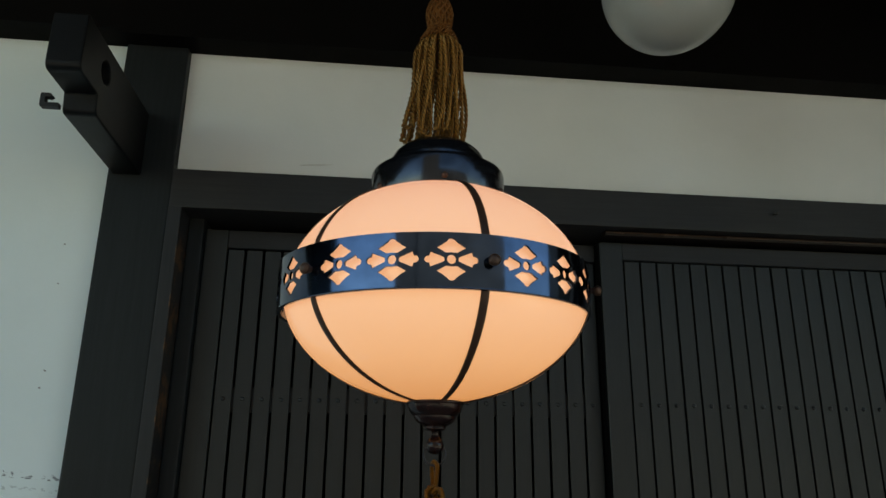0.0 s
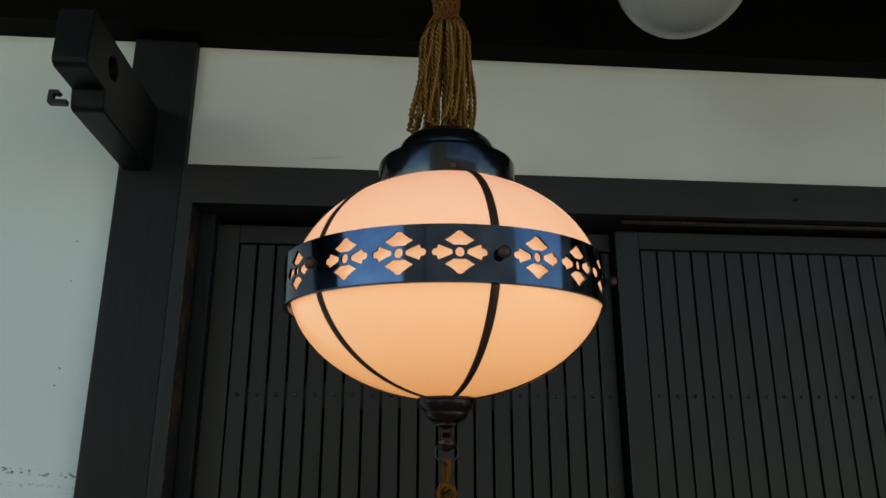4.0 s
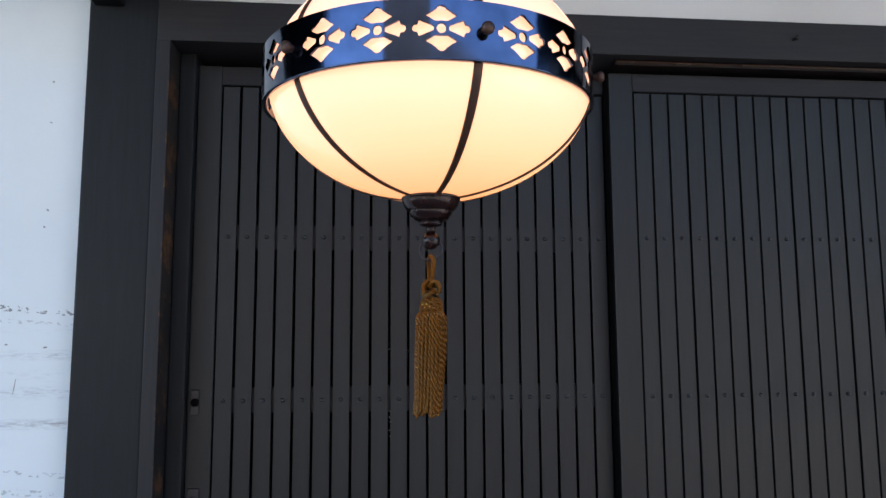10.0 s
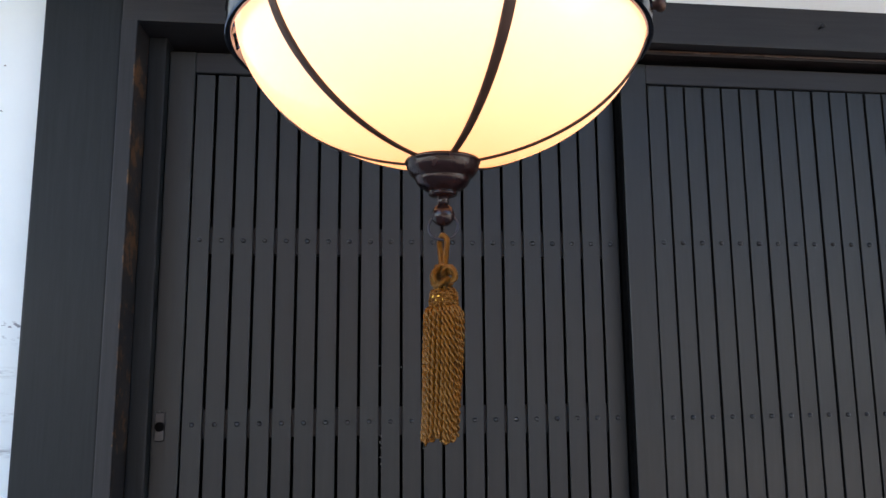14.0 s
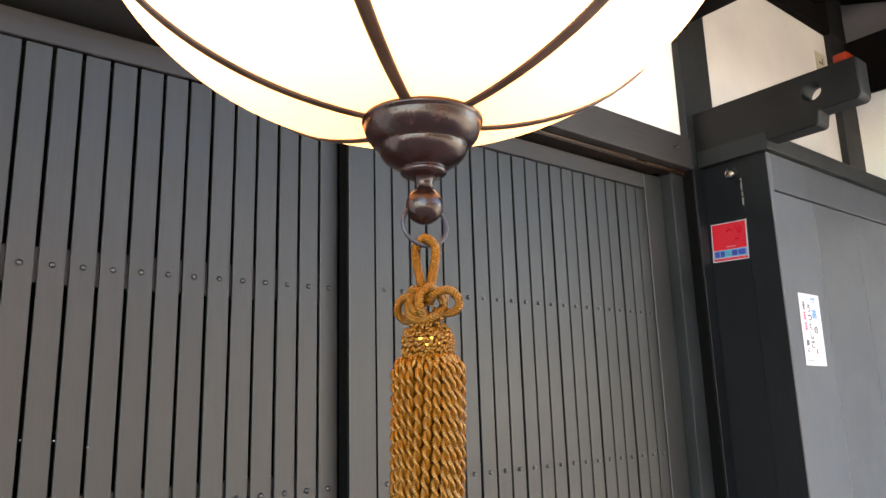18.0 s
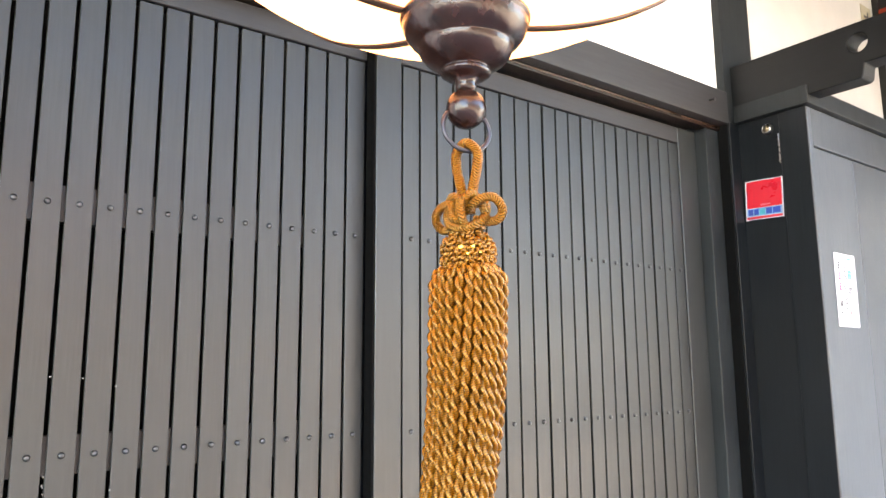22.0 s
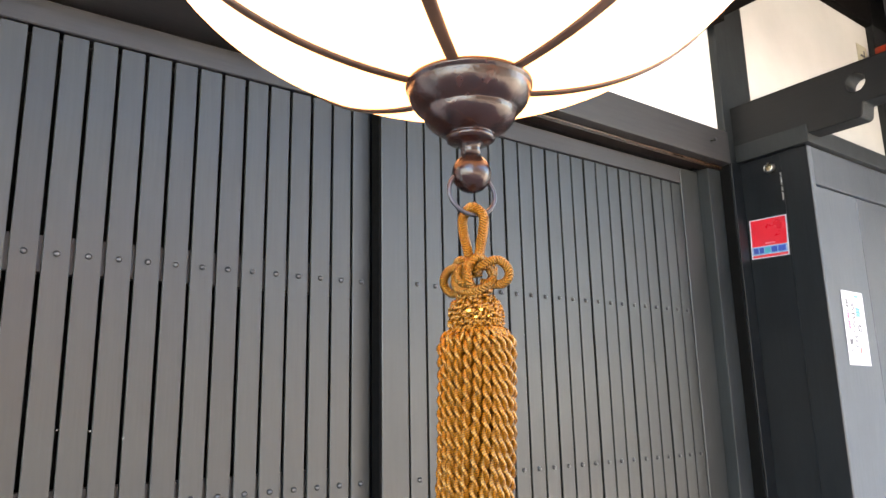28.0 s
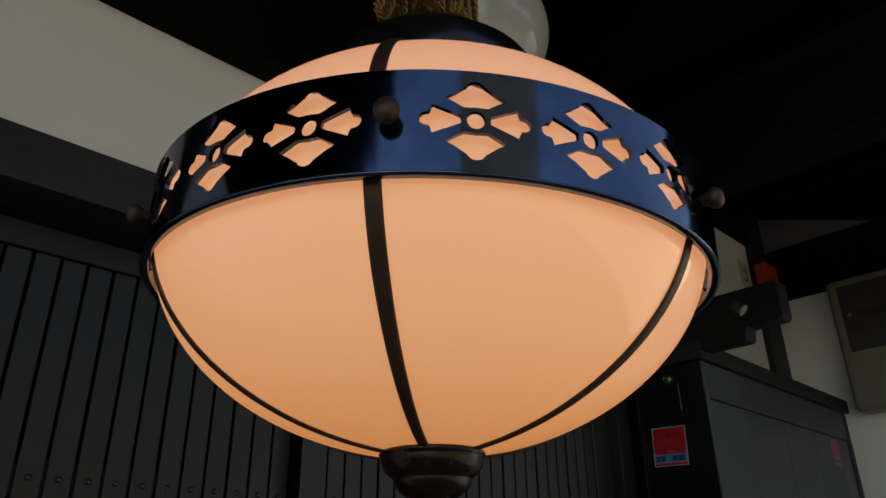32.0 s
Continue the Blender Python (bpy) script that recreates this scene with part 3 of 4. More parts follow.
def pierced_arm(label, x0, x1, back, tip, top, tip_low, low, step):
    hole_c, hole_r = (tip + 0.108, (top + tip_low) / 2 + 0.002), 0.0225
    outline = [(back, low), (back, top)]
    outline += [(tip + 0.004, top), (tip, top - 0.004)]
    outline += arc(tip + 0.014, tip_low + 0.014, 0.014, 180, 270, 5)
    outline += [(step - 0.004, tip_low)]
    outline += arc(step + 0.012, low + 0.012, 0.012, 180, 270, 5)
    from mathutils.geometry import tessellate_polygon
    hole = [(hole_c[0] + hole_r * math.cos(2 * math.pi * i / 28), hole_c[1] + hole_r * math.sin(2 * math.pi * i / 28)) for i in range(28)]
    loops = [[Vector((u, v, 0)) for u, v in outline], [Vector((u, v, 0)) for u, v in hole]]
    flat = outline + hole
    tris = tessellate_polygon(loops)
    bm = bmesh.new()
    a = [bm.verts.new((x0, u, v)) for u, v in flat]
    b = [bm.verts.new((x1, u, v)) for u, v in flat]
    for t in tris:
        bm.faces.new([a[i] for i in t])
        bm.faces.new([b[i] for i in reversed(t)])
    k = len(outline)
    for start, count in ((0, k), (k, len(hole))):
        for i in range(count):
            p0, p1 = start + i, start + (i + 1) % count
            bm.faces.new((a[p0], b[p0], b[p1], a[p1]))
    bmesh.ops.recalc_face_normals(bm, faces=bm.faces)
    rim = [e for e in bm.edges if len(e.link_faces) == 2 and e.calc_face_angle(0) > 1.2]
    bmesh.ops.bevel(bm, geom=rim, offset=0.004, segments=3, affect="EDGES", profile=0.6)
    return tagged(link_mesh("bracket_arm", bm, M_ARM), label, "bracket", "bracket arms")


arm_w = pierced_arm("black-stained wooden arm with a round hole and rounded tip", -1.156, -1.098, -0.056, -0.425, 2.088, 1.980, 1.943, -0.335)
arm_e = pierced_arm("black-stained wooden arm with a round hole and stepped underside", 0.9875, 1.046, -0.056, -0.484, 2.038, 1.936, 1.902, -0.384)

# flat iron hook on the side of the first arm
hook = [(-1.156, 1.946), (-1.186, 1.946), (-1.188, 1.949), (-1.188, 1.970), (-1.186, 1.972), (-1.172, 1.972), (-1.168, 1.968), (-1.172, 1.964), (-1.180, 1.965), (-1.180, 1.954), (-1.156, 1.954)]
tagged(link_mesh("hook", prism(hook, "y", -0.350, -0.338), M_BLACKMETAL), "black iron hook on the side of the arm", "hook")


# ---------------------------------------------------------------- projecting cabinet beside the door
cab = thing("shutter_cabinet", "grey-black boarded wooden shutter cabinet beside the doors", "cabinet", (1.5, -0.15, 0.0))
cab.location = (0, 0, 0)
part("cap", box_bm(0.981, 2.062, -0.256, -0.062, 1.880, 1.926, 0.004, 2), M_POST, cab)
part("corner_post", box_bm(1.0003, 1.020, -0.243, -0.172, 0.0, 1.879, 0.002), M_BOX, cab)
# thin dark sheet that colours the post's side as shaded
part("side_trim", box_bm(0.997, 1.0000, -0.2415, -0.172, 0.0, 1.879, 0.0008), M_SIDE_SHADED, cab)
part("side_board", box_bm(1.001, 1.018, -0.1718, -0.060, 0.0, 1.879, 0.0008), M_SIDE_SHADED, cab)
# dark strip painting in the shade of the corner behind the cabinet
part("back_strip", box_bm(0.9578, 1.0004, -0.0625, -0.0588, 0.0, 1.879, 0.0008), M_SIDE_SHADED, cab)
part("top_rail", box_bm(1.0205, 2.018, -0.242, -0.221, 1.782, 1.879, 0.0015), M_BOX, cab)
part("corner_post", box_bm(2.019, 2.05, -0.243, -0.06, 0.0, 1.879, 0.003), M_POST, cab)
xs = [1.0205, 1.234, 1.490, 1.72, 1.915, 2.018]
for a, b in zip(xs, xs[1:]):
    part("board", box_bm(a + 0.0008, b - 0.0008, -0.2375, -0.221, 0.0, 1.7795, 0.0012), M_BOX, cab)


# ---------------------------------------------------------------- the hanging lamp
LZ = 1.510
lamp = thing("pendant_lamp", "lit oval opal glass pendant lamp with pierced black metal band", "lamp", (LAMP[0], LAMP[1], LZ))


def glass_line(f):
    """Radius and height of the opal glass at an angle over its widest line; the lower half is a little pointed."""
    if f < 0:
        return 0.1522 * math.cos(f) ** 1.02, -0.1025 * math.sin(-f) ** 1.04
    return 0.1522 * math.cos(f), 0.1165 * math.sin(f)


prof = []
for i in range(91):
    f = radians(-80 + (80 + 62) * i / 90)
    r, z = glass_line(f)
    prof.append((r, z))
part("glass", lathe(prof, 96), M_LAMPGLASS, lamp, "lit warm opal glass", True)

# pierced band
BAND_R, BAND_H, BAND_T = 0.1556, 0.0455, 0.0020
STUDS = (-49.0, 11.8, 71.4, 131.2, 191.0, 251.0)
STRAPS = (-51.8, 10.0, 73.0, 130.0, 189.0, 250.3)
BAND_POSE = pose(-0.0022, -0.0026, 0.0042, 2.1, -0.25, 0)  # the band sits a little askew on the glass
from mathutils.geometry import tessellate_polygon


def petal(kind):
    """Outline of one opening of the four-petalled flower, in metres across and up."""
    sx, sy = 0.000174, 0.000212
    pts = []
    if kind == "ring":
        return [(21 * sx * math.cos(2 * math.pi * i / 18), 19 * sy * math.sin(2 * math.pi * i / 18)) for i in range(18)]
    if kind == "up":
        half = [(16, 26), (28, 26), (48, 36), (69, 46), (60, 51), (46, 57.5), (34, 65), (26, 70), (21, 72), (18, 77), (10, 82)]
        pts = [(0, 27)] + half + [(0, 84)] + [(-u, v) for u, v in reversed(half)]
    if kind == "side":
        half = [(34, 8), (50, 14), (75, 22.5), (97, 30), (99, 29), (101, 23), (103, 18), (106, 14.5), (112, 14.5), (119, 12.5), (125, 8)]
        pts = [(33, 0)] + [(u, v) for u, v in half] + [(128, 0)] + [(u, -v) for u, v in reversed(half)]
    return [(u * sx, v * sy) for u, v in pts]


def band_mesh():
    verts, faces, corners, known, sharp = [], [], [], {}, set()

    def add(u, v, depth):
        f = u / BAND_R
        r = BAND_R - depth
        co = (r * math.sin(f), -r * math.cos(f), v)
        key = tuple(round(c, 6) for c in co)
        if key not in known:
            known[key] = len(verts)
            verts.append(co)
        return known[key]

    def radial(i, sign):
        x, y = verts[i][0], verts[i][1]
        d = math.hypot(x, y)
        return (sign * x / d, sign * y / d, 0.0)

    cells = []
    for s in range(6):
        mid, span = STUDS[s], (STUDS[(s + 1) % 6] - STUDS[s]) % 360
        for k, (a, b) in enumerate(((-3.35, 3.35), (3.35, span / 2 - 8.95), (span / 2 - 8.95, span / 2 + 8.95), (span / 2 + 8.95, span - 3.35))):
            cells.append((radians(mid + a) * BAND_R, radians(mid + b) * BAND_R, k > 0))
    up, side, ring = petal("up"), petal("side"), petal("ring")
    for u0, u1, flower in cells:
        n = 8 if flower else 4
        h = BAND_H / 2
        edge = [(u0 + (u1 - u0) * i / n, -h) for i in range(n)] + [(u1, -h + BAND_H * i / 4) for i in range(4)]
        edge += [(u1 - (u1 - u0) * i / n, h) for i in range(n)] + [(u0, h - BAND_H * i / 4) for i in range(4)]
        loops = [edge]
        if flower:
            c = (u0 + u1) / 2
            loops += [[(c + a, b) for a, b in ring], [(c + a, b) for a, b in up], [(c + a, -b) for a, b in up], [(c + a, b) for a, b in side], [(c - a, b) for a, b in side]]
        flat = [q for lo in loops for q in lo]
        tris = tessellate_polygon([[Vector((a, b, 0)) for a, b in lo] for lo in loops])
        outer = [add(a, b, 0) for a, b in flat]
        inner = [add(a, b, BAND_T) for a, b in flat]
        for t in tris:
            p0, p1, p2 = (Vector((*flat[i], 0)) for i in t)
            t = t if (p1 - p0).cross(p2 - p0).z > 0 else tuple(reversed(t))
            faces.append([outer[i] for i in t])
            corners.extend(radial(outer[i], 1) for i in t)
            faces.append([inner[i] for i in reversed(t)])
            corners.extend(radial(inner[i], -1) for i in reversed(t))
        for lo in loops[1:]:
            cu = sum(q[0] for q in lo) / len(lo)
            cv = sum(q[1] for q in lo) / len(lo)
            ids = []
            for q in lo:
                f = q[0] / BAND_R
                w = Vector((cu - q[0], cv - q[1])).normalized()
                ids.append((add(*q, 0), add(*q, BAND_T), (w.x * math.cos(f), w.x * math.sin(f), w.y)))
            for (a, b, na), (c2, d, nc) in zip(ids, ids[1:] + ids[:1]):
                faces.append([a, b, d, c2])
                corners.extend((na, na, nc, nc))
                sharp.update((tuple(sorted((a, c2))), tuple(sorted((b, d)))))
    me = bpy.data.meshes.new("band")
    me.from_pydata(verts, [], faces)
    for poly in me.polygons:
        poly.use_smooth = True
    for e in me.edges:
        e.use_edge_sharp = tuple(sorted(e.vertices)) in sharp
    me.normals_split_custom_set(corners)
    me.materials.append(M_BANDMETAL)
    return me


band = new("band", band_mesh())
band.parent = lamp
tagged(band, "glossy black metal band pierced with flowers")
band.matrix_basis = BAND_POSE
# inward lip at the foot of the band
lip = [(BAND_R, 0.0), (BAND_R + 0.0002, -0.0006), (BAND_R - 0.0004, -0.0012), (BAND_R - 0.0044, -0.0012), (BAND_R - 0.0046, -0.0006), (BAND_R - 0.0044, 0.0), (BAND_R, 0.0)]
part("lip", lathe([(r, z - BAND_H / 2) for r, z in lip], 96), M_BANDMETAL, band, "", True)

for s in range(6):
    f = radians(STUDS[s])
    turn = BAND_POSE @ Matrix.Rotation(f, 4, "Z")
    # stud through the band
    bm = lathe([(0.0, 0.0100), (0.0030, 0.0096), (0.0048, 0.0079), (0.0052, 0.0060), (0.0047, 0.0040), (0.0034, 0.0028), (0.0030, 0.0)], 18)
    bmesh.ops.rotate(bm, verts=bm.verts, matrix=Matrix.Rotation(radians(90), 3, "X"))
    bmesh.ops.translate(bm, verts=bm.verts, vec=(0, -BAND_R, 0))
    bmesh.ops.transform(bm, matrix=turn, verts=bm.verts)
    part("stud", bm, M_RIBMETAL, lamp, "", True)
    # strap over the glass, from the top collar to the lower cup
    turn = Matrix.Rotation(radians(STRAPS[s]), 4, "Z")
    bm = bmesh.new()
    rows = []
    for i in range(49):
        g = radians(-81 + (81 + 62) * i / 48)
        c = 0.1025 if g < 0 else 0.1145
        gr, gz = glass_line(g)
        q = Vector((0, -gr, gz))
        nn = Vector((0, -math.cos(g) / 0.1525, math.sin(g) / c)).normalized()
        w = 0.0036 if g > -0.5 else 0.0036 - 0.0012 * (-g - 0.5) / 0.91
        rows.append([bm.verts.new(q + nn * d + Vector((s2 * w, 0, 0))) for s2, d in ((-1, 0.0002), (-1, 0.0010), (-0.6, 0.0014), (0.6, 0.0014), (1, 0.0010), (1, 0.0002))])
    for a, b in zip(rows, rows[1:]):
        for k in range(5):
            bm.faces.new((a[k], a[k + 1], b[k + 1], b[k]))
    bmesh.ops.transform(bm, matrix=turn, verts=bm.verts)
    part("strap", bm, M_RIBMETAL, lamp, "", True)

# top collar and dome
prof = [(0.068, 0.0995), (0.0700, 0.0998), (0.0704, 0.1005), (0.0704, 0.1320), (0.0694, 0.1345), (0.0670, 0.1358), (0.0545, 0.1385), (0.0528, 0.1405), (0.0530, 0.1440), (0.0512, 0.1500), (0.0475, 0.1575), (0.0410, 0.1640), (0.030, 0.1695), (0.018, 0.1725), (0.0, 0.1735)]
part("collar", lathe(prof, 72), M_COLLAR, lamp, "black turned metal collar", True)
for s in range(6):
    f = radians(STUDS[s] - 12)
    bm = lathe([(0.0, 0.0034), (0.0026, 0.0026), (0.0034, 0.0)], 10)
    bmesh.ops.rotate(bm, verts=bm.verts, matrix=Matrix.Rotation(radians(90), 3, "X"))
    bmesh.ops.translate(bm, verts=bm.verts, vec=(0, -0.0703, 0.109))
    bmesh.ops.transform(bm, matrix=Matrix.Rotation(f, 4, "Z"), verts=bm.verts)
    part("screw", bm, M_RIBMETAL, lamp, "", True)

# lower cup and finial
prof = [(0.0, -0.1000), (0.0262, -0.1000), (0.0276, -0.1006), (0.0281, -0.1016), (0.0279, -0.1028), (0.0272, -0.1034), (0.0270, -0.1042), (0.0268, -0.1062), (0.0256, -0.1092), (0.0236, -0.1118), (0.0214, -0.1136), (0.0205, -0.1141),
        (0.0203, -0.1147), (0.0203, -0.1157), (0.0192, -0.1182), (0.0170, -0.1206), (0.0140, -0.1226), (0.0108, -0.1240), (0.0100, -0.1244), (0.0105, -0.1248), (0.0107, -0.1256), (0.0105, -0.1266), (0.0092, -0.1275), (0.0060, -0.1280), (0.0046, -0.1290), (0.0042, -0.1310), (0.0044, -0.1330), (0.0030, -0.1340), (0.0, -0.1342)]
cup = part("cup", lathe(prof, 56), M_BRONZE, lamp, "dark bronze turned cup", True)
prof = [(0.0085 * math.sin(math.pi * i / 18), -0.1416 + 0.0085 * math.cos(math.pi * i / 18)) for i in range(19)]
part("ball", lathe(prof, 36), M_BRONZE, cup, "polished dark bronze ball", True)

# where the tassel faces
FACE = radians(-63)
face = Matrix.Rotation(FACE, 4, "Z")
line = [(0.0108 * math.cos(2 * math.pi * i / 48), 0.0012 * math.sin(2 * math.pi * i / 48), -0.1504 + 0.0097 * math.sin(2 * math.pi * i / 48)) for i in range(48)]
bm = sweep(line, 0.0010, None, 8, closed=True)
bmesh.ops.transform(bm, matrix=Matrix.Rotation(radians(-12), 4, "Z"), verts=bm.verts)
part("ring", bm, M_RING, lamp, "thin steel ring", True)

# hanging cord
part("hanging_cord", sweep([(0, 0, 0.33), (0, 0, 0.6), (0, 0, 1.2)], 0.004, None, 10), M_BLACKMETAL, lamp, "dark electric cord", True)

# ---------------------------------------------------------------- lower tassel
rng = random.Random(5)
tas = thing("tassel", "gold twisted-cord tassel with a bow knot below the lamp", "tassel", (LAMP[0], LAMP[1], 1.302), "tassels of the lamp")


def curve_points(ctrl, n=10):
    """A smooth line through control points."""
    c = [Vector(q) for q in ctrl]
    out = []
    for i in range(len(c) - 1):
        p0, p1, p2, p3 = c[max(i - 1, 0)], c[i], c[i + 1], c[min(i + 2, len(c) - 1)]
        for k in range(n):
            t = k / n
            out.append(0.5 * ((2 * p1) + (p2 - p0) * t + (2 * p0 - 5 * p1 + 4 * p2 - p3) * t * t + (3 * p1 - p0 - 3 * p2 + p3) * t ** 3))
    out.append(c[-1])
    return out


def braided(ctrl, r, parent, name, mat=M_GOLDBRAID):
    bm = sweep(curve_points([(x * 1.10, y, z) for x, y, z in ctrl], 12), r, None, 24, lobes=4, depth=0.025, pitch=0.050)
    bmesh.ops.transform(bm, matrix=face, verts=bm.verts)
    return part(name, bm, mat, parent, "", True)


# local: x across, y towards the back, z up from the foot of the knob
braided([(-0.0010, 0, 0.0214), (-0.0024, 0, 0.0322), (-0.0043, 0.0005, 0.0404), (-0.0042, 0, 0.0474), (0.0, -0.0006, 0.0514), (0.0042, 0, 0.0474), (0.0043, -0.0005, 0.0404), (0.0024, 0, 0.0322), (0.0011, 0, 0.0214)], 0.0021, tas, "hanging_loop")
# the knot: two ears and the crossing turns
braided([(0.0015, -0.002, 0.0232), (0.0045, -0.0035, 0.0250), (0.0080, -0.003, 0.0268), (0.0112, -0.002, 0.0268), (0.0136, -0.001, 0.0240), (0.0140, 0, 0.0205), (0.0115, 0.0005, 0.0178), (0.0075, 0, 0.0176), (0.0030, -0.002, 0.0185)], 0.00188, tas, "bow_loop")
braided([(-0.0020, -0.002, 0.0235), (-0.0058, -0.003, 0.0252), (-0.0095, -0.002, 0.0250), (-0.0124, -0.001, 0.0222), (-0.0127, 0, 0.0185), (-0.0105, 0.001, 0.0157), (-0.0075, 0, 0.0160), (-0.0050, -0.002, 0.0180), (-0.0020, -0.003, 0.0200)], 0.00188, tas, "bow_loop")
braided([(-0.0055, 0.001, 0.0262), (-0.0066, -0.003, 0.0222), (-0.0055, -0.0052, 0.0175), (-0.0022, -0.0062, 0.0150), (0.0025, -0.0062, 0.0146), (0.0062, -0.0048, 0.0165), (0.0082, -0.001, 0.0195)], 0.00188, tas, "knot_turn")
braided([(-0.0030, 0.001, 0.0285), (-0.0044, -0.004, 0.0245), (-0.0040, -0.006, 0.0205), (-0.0020, -0.0065, 0.0182), (0.0005, -0.004, 0.0170)], 0.0018, tas, "knot_turn")
braided([(0.0012, 0.001, 0.0288), (0.0003, -0.006, 0.0262), (0.0004, -0.0085, 0.0222), (0.0010, -0.0085, 0.0187), (0.0012, -0.006, 0.0160)], 0.0019, tas, "knot_turn")
braided([(0.0060, 0.003, 0.0225), (0.0052, -0.001, 0.0268), (0.0030, -0.004, 0.0288), (0.0006, -0.005, 0.0262), (-0.0010, -0.002, 0.0235)], 0.00182, tas, "knot_turn")
braided([(-0.0072, 0.003, 0.0239), (-0.0068, -0.001, 0.0272), (-0.0040, -0.003, 0.0286), (-0.0012, -0.003, 0.0259), (-0.0005, 0.001, 0.0224)], 0.00182, tas, "knot_turn")
braided([(-0.0060, 0.003, 0.0224), (-0.0020, 0.006, 0.0174), (0.0040, 0.006, 0.0204), (0.0060, 0.004, 0.0254), (0.0, 0.006, 0.0264), (-0.0050, 0.004, 0.0204), (0.0, 0.004, 0.0149), (0.005, 0.003, 0.0164)], 0.0018, tas, "knot_turn")

# knotted knob: short turns of cord in rows round a core
bm = lathe([(0.0, 0.0128), (0.0064, 0.0122), (0.0086, 0.0098), (0.0094, 0.0040), (0.0092, -0.0010), (0.0084, -0.0040), (0.0, -0.004)], 28)
squash = face @ Matrix.Diagonal((1.0, 0.88, 1.0, 1.0))
bmesh.ops.transform(bm, matrix=squash, verts=bm.verts)
part("knob_core", bm, M_GOLD, tas, "", True)
bm = bmesh.new()
for row in range(8):
    z = 0.0122 - 0.0021 * row
    r = (0.0066, 0.0086, 0.0096, 0.0100, 0.0101, 0.0100, 0.0097, 0.0092)[row]
    cnt = (11, 15, 18, 19, 20, 20, 19, 18)[row]
    for i in range(cnt):
        f0 = 2 * math.pi * (i + 0.5 * (row % 2) + rng.uniform(-0.18, 0.18)) / cnt
        tilt = rng.uniform(-0.9, 0.9) + (0.5 if row % 2 else -0.5)
        half = rng.uniform(0.0014, 0.0020)
        lift = rng.uniform(0.0, 0.0005)
        pts = []
        for k in range(6):
            u = 2 * k / 5 - 1
            f = f0 + u * half * math.cos(tilt) / r
            rr = r + lift + 0.0010 * (1 - u * u) - 0.0004
            pts.append((rr * math.cos(f), rr * math.sin(f), z + u * half * math.sin(tilt)))
        rope(pts, 0.00138, bm, 0.0036, 6)
bmesh.ops.transform(bm, matrix=squash, verts=bm.verts)
part("knob_stitches", bm, M_GOLD, tas, "knotted gold cord knob", True)
for across, up, size in ((-17, 0.0062, 0.0012), (8, 0.0064, 0.0010), (-3, 0.0036, 0.0009), (24, 0.0040, 0.0006), (150, 0.0050, 0.0011), (185, 0.0060, 0.0010)):
    f = radians(across - 66)
    bm = bmesh.new()
    bmesh.ops.create_icosphere(bm, subdivisions=1, radius=size)
    bmesh.ops.translate(bm, verts=bm.verts, vec=(0.0114 * math.cos(f), 0.0114 * math.sin(f), up))
    bmesh.ops.transform(bm, matrix=squash, verts=bm.verts)
    part("foil_bead", bm, M_SEQUIN, tas)


def skirt(parent, pairs, r_top, r_mid, r_low, z_top, length, thick, mat, pitch, swirl, sway, seed, flat):
    """Hanging twisted cords; each comes out of the knob, falls, turns at its foot and climbs back beside itself."""
    rg = random.Random(seed)
    for scale, num in ((1.0, pairs), (0.58, pairs * 2 // 3), (0.25, 3)):
        step = math.pi / num
        for i in range(num):
            f = 2 * math.pi * (i + 0.25 * rg.random()) / num
            ln = length * (1 + rg.uniform(-0.045, 0.035)) * (0.97 if scale < 1 else 1.0)
            lean, ph, out = rg.uniform(-0.07, 0.07), rg.uniform(0, 6.3), rg.uniform(-0.0007, 0.0005)
            legs = []
            for leg in range(2):
                line = []
                for k in range(15):
                    if k < 5:
                        a = math.pi / 2 * k / 4
                        r, z = r_top + (r_mid - r_top) * math.sin(a), z_top - 0.0065 * (1 - math.cos(a))
                    else:
                        u = (k - 4) / 10
                        r, z = r_mid + (r_low - r_mid) * u ** 1.3 + 0.0003 * math.sin(7 * u + ph) + out * min(1.0, 4 * u), z_top - 0.0065 - (ln - 0.0065) * u
                    u = (z_top - z) / ln
                    g = f + swirl * u + lean * math.sin(4 * u + ph) + step * leg * (1 - 0.25 * u ** 8)
                    line.append(face @ Vector((r * scale * math.cos(g) + sway * u * u, flat * r * scale * math.sin(g), z)))
                legs.append(line)
            foot = (legs[0][-1] + legs[1][-1]) / 2 - Vector((0, 0, 0.0016))
            part("cord", rope(legs[0] + [foot] + legs[1][::-1], thick * (1 + rg.uniform(-0.05, 0.05)), None, pitch * rg.uniform(0.95, 1.08)), mat, parent, "", True)


skirt(tas, 12, 0.0070, 0.0149, 0.0134, -0.0008, 0.0914, 0.00218, M_GOLD, 0.0106, 0.10, -0.006, 3, 0.82)

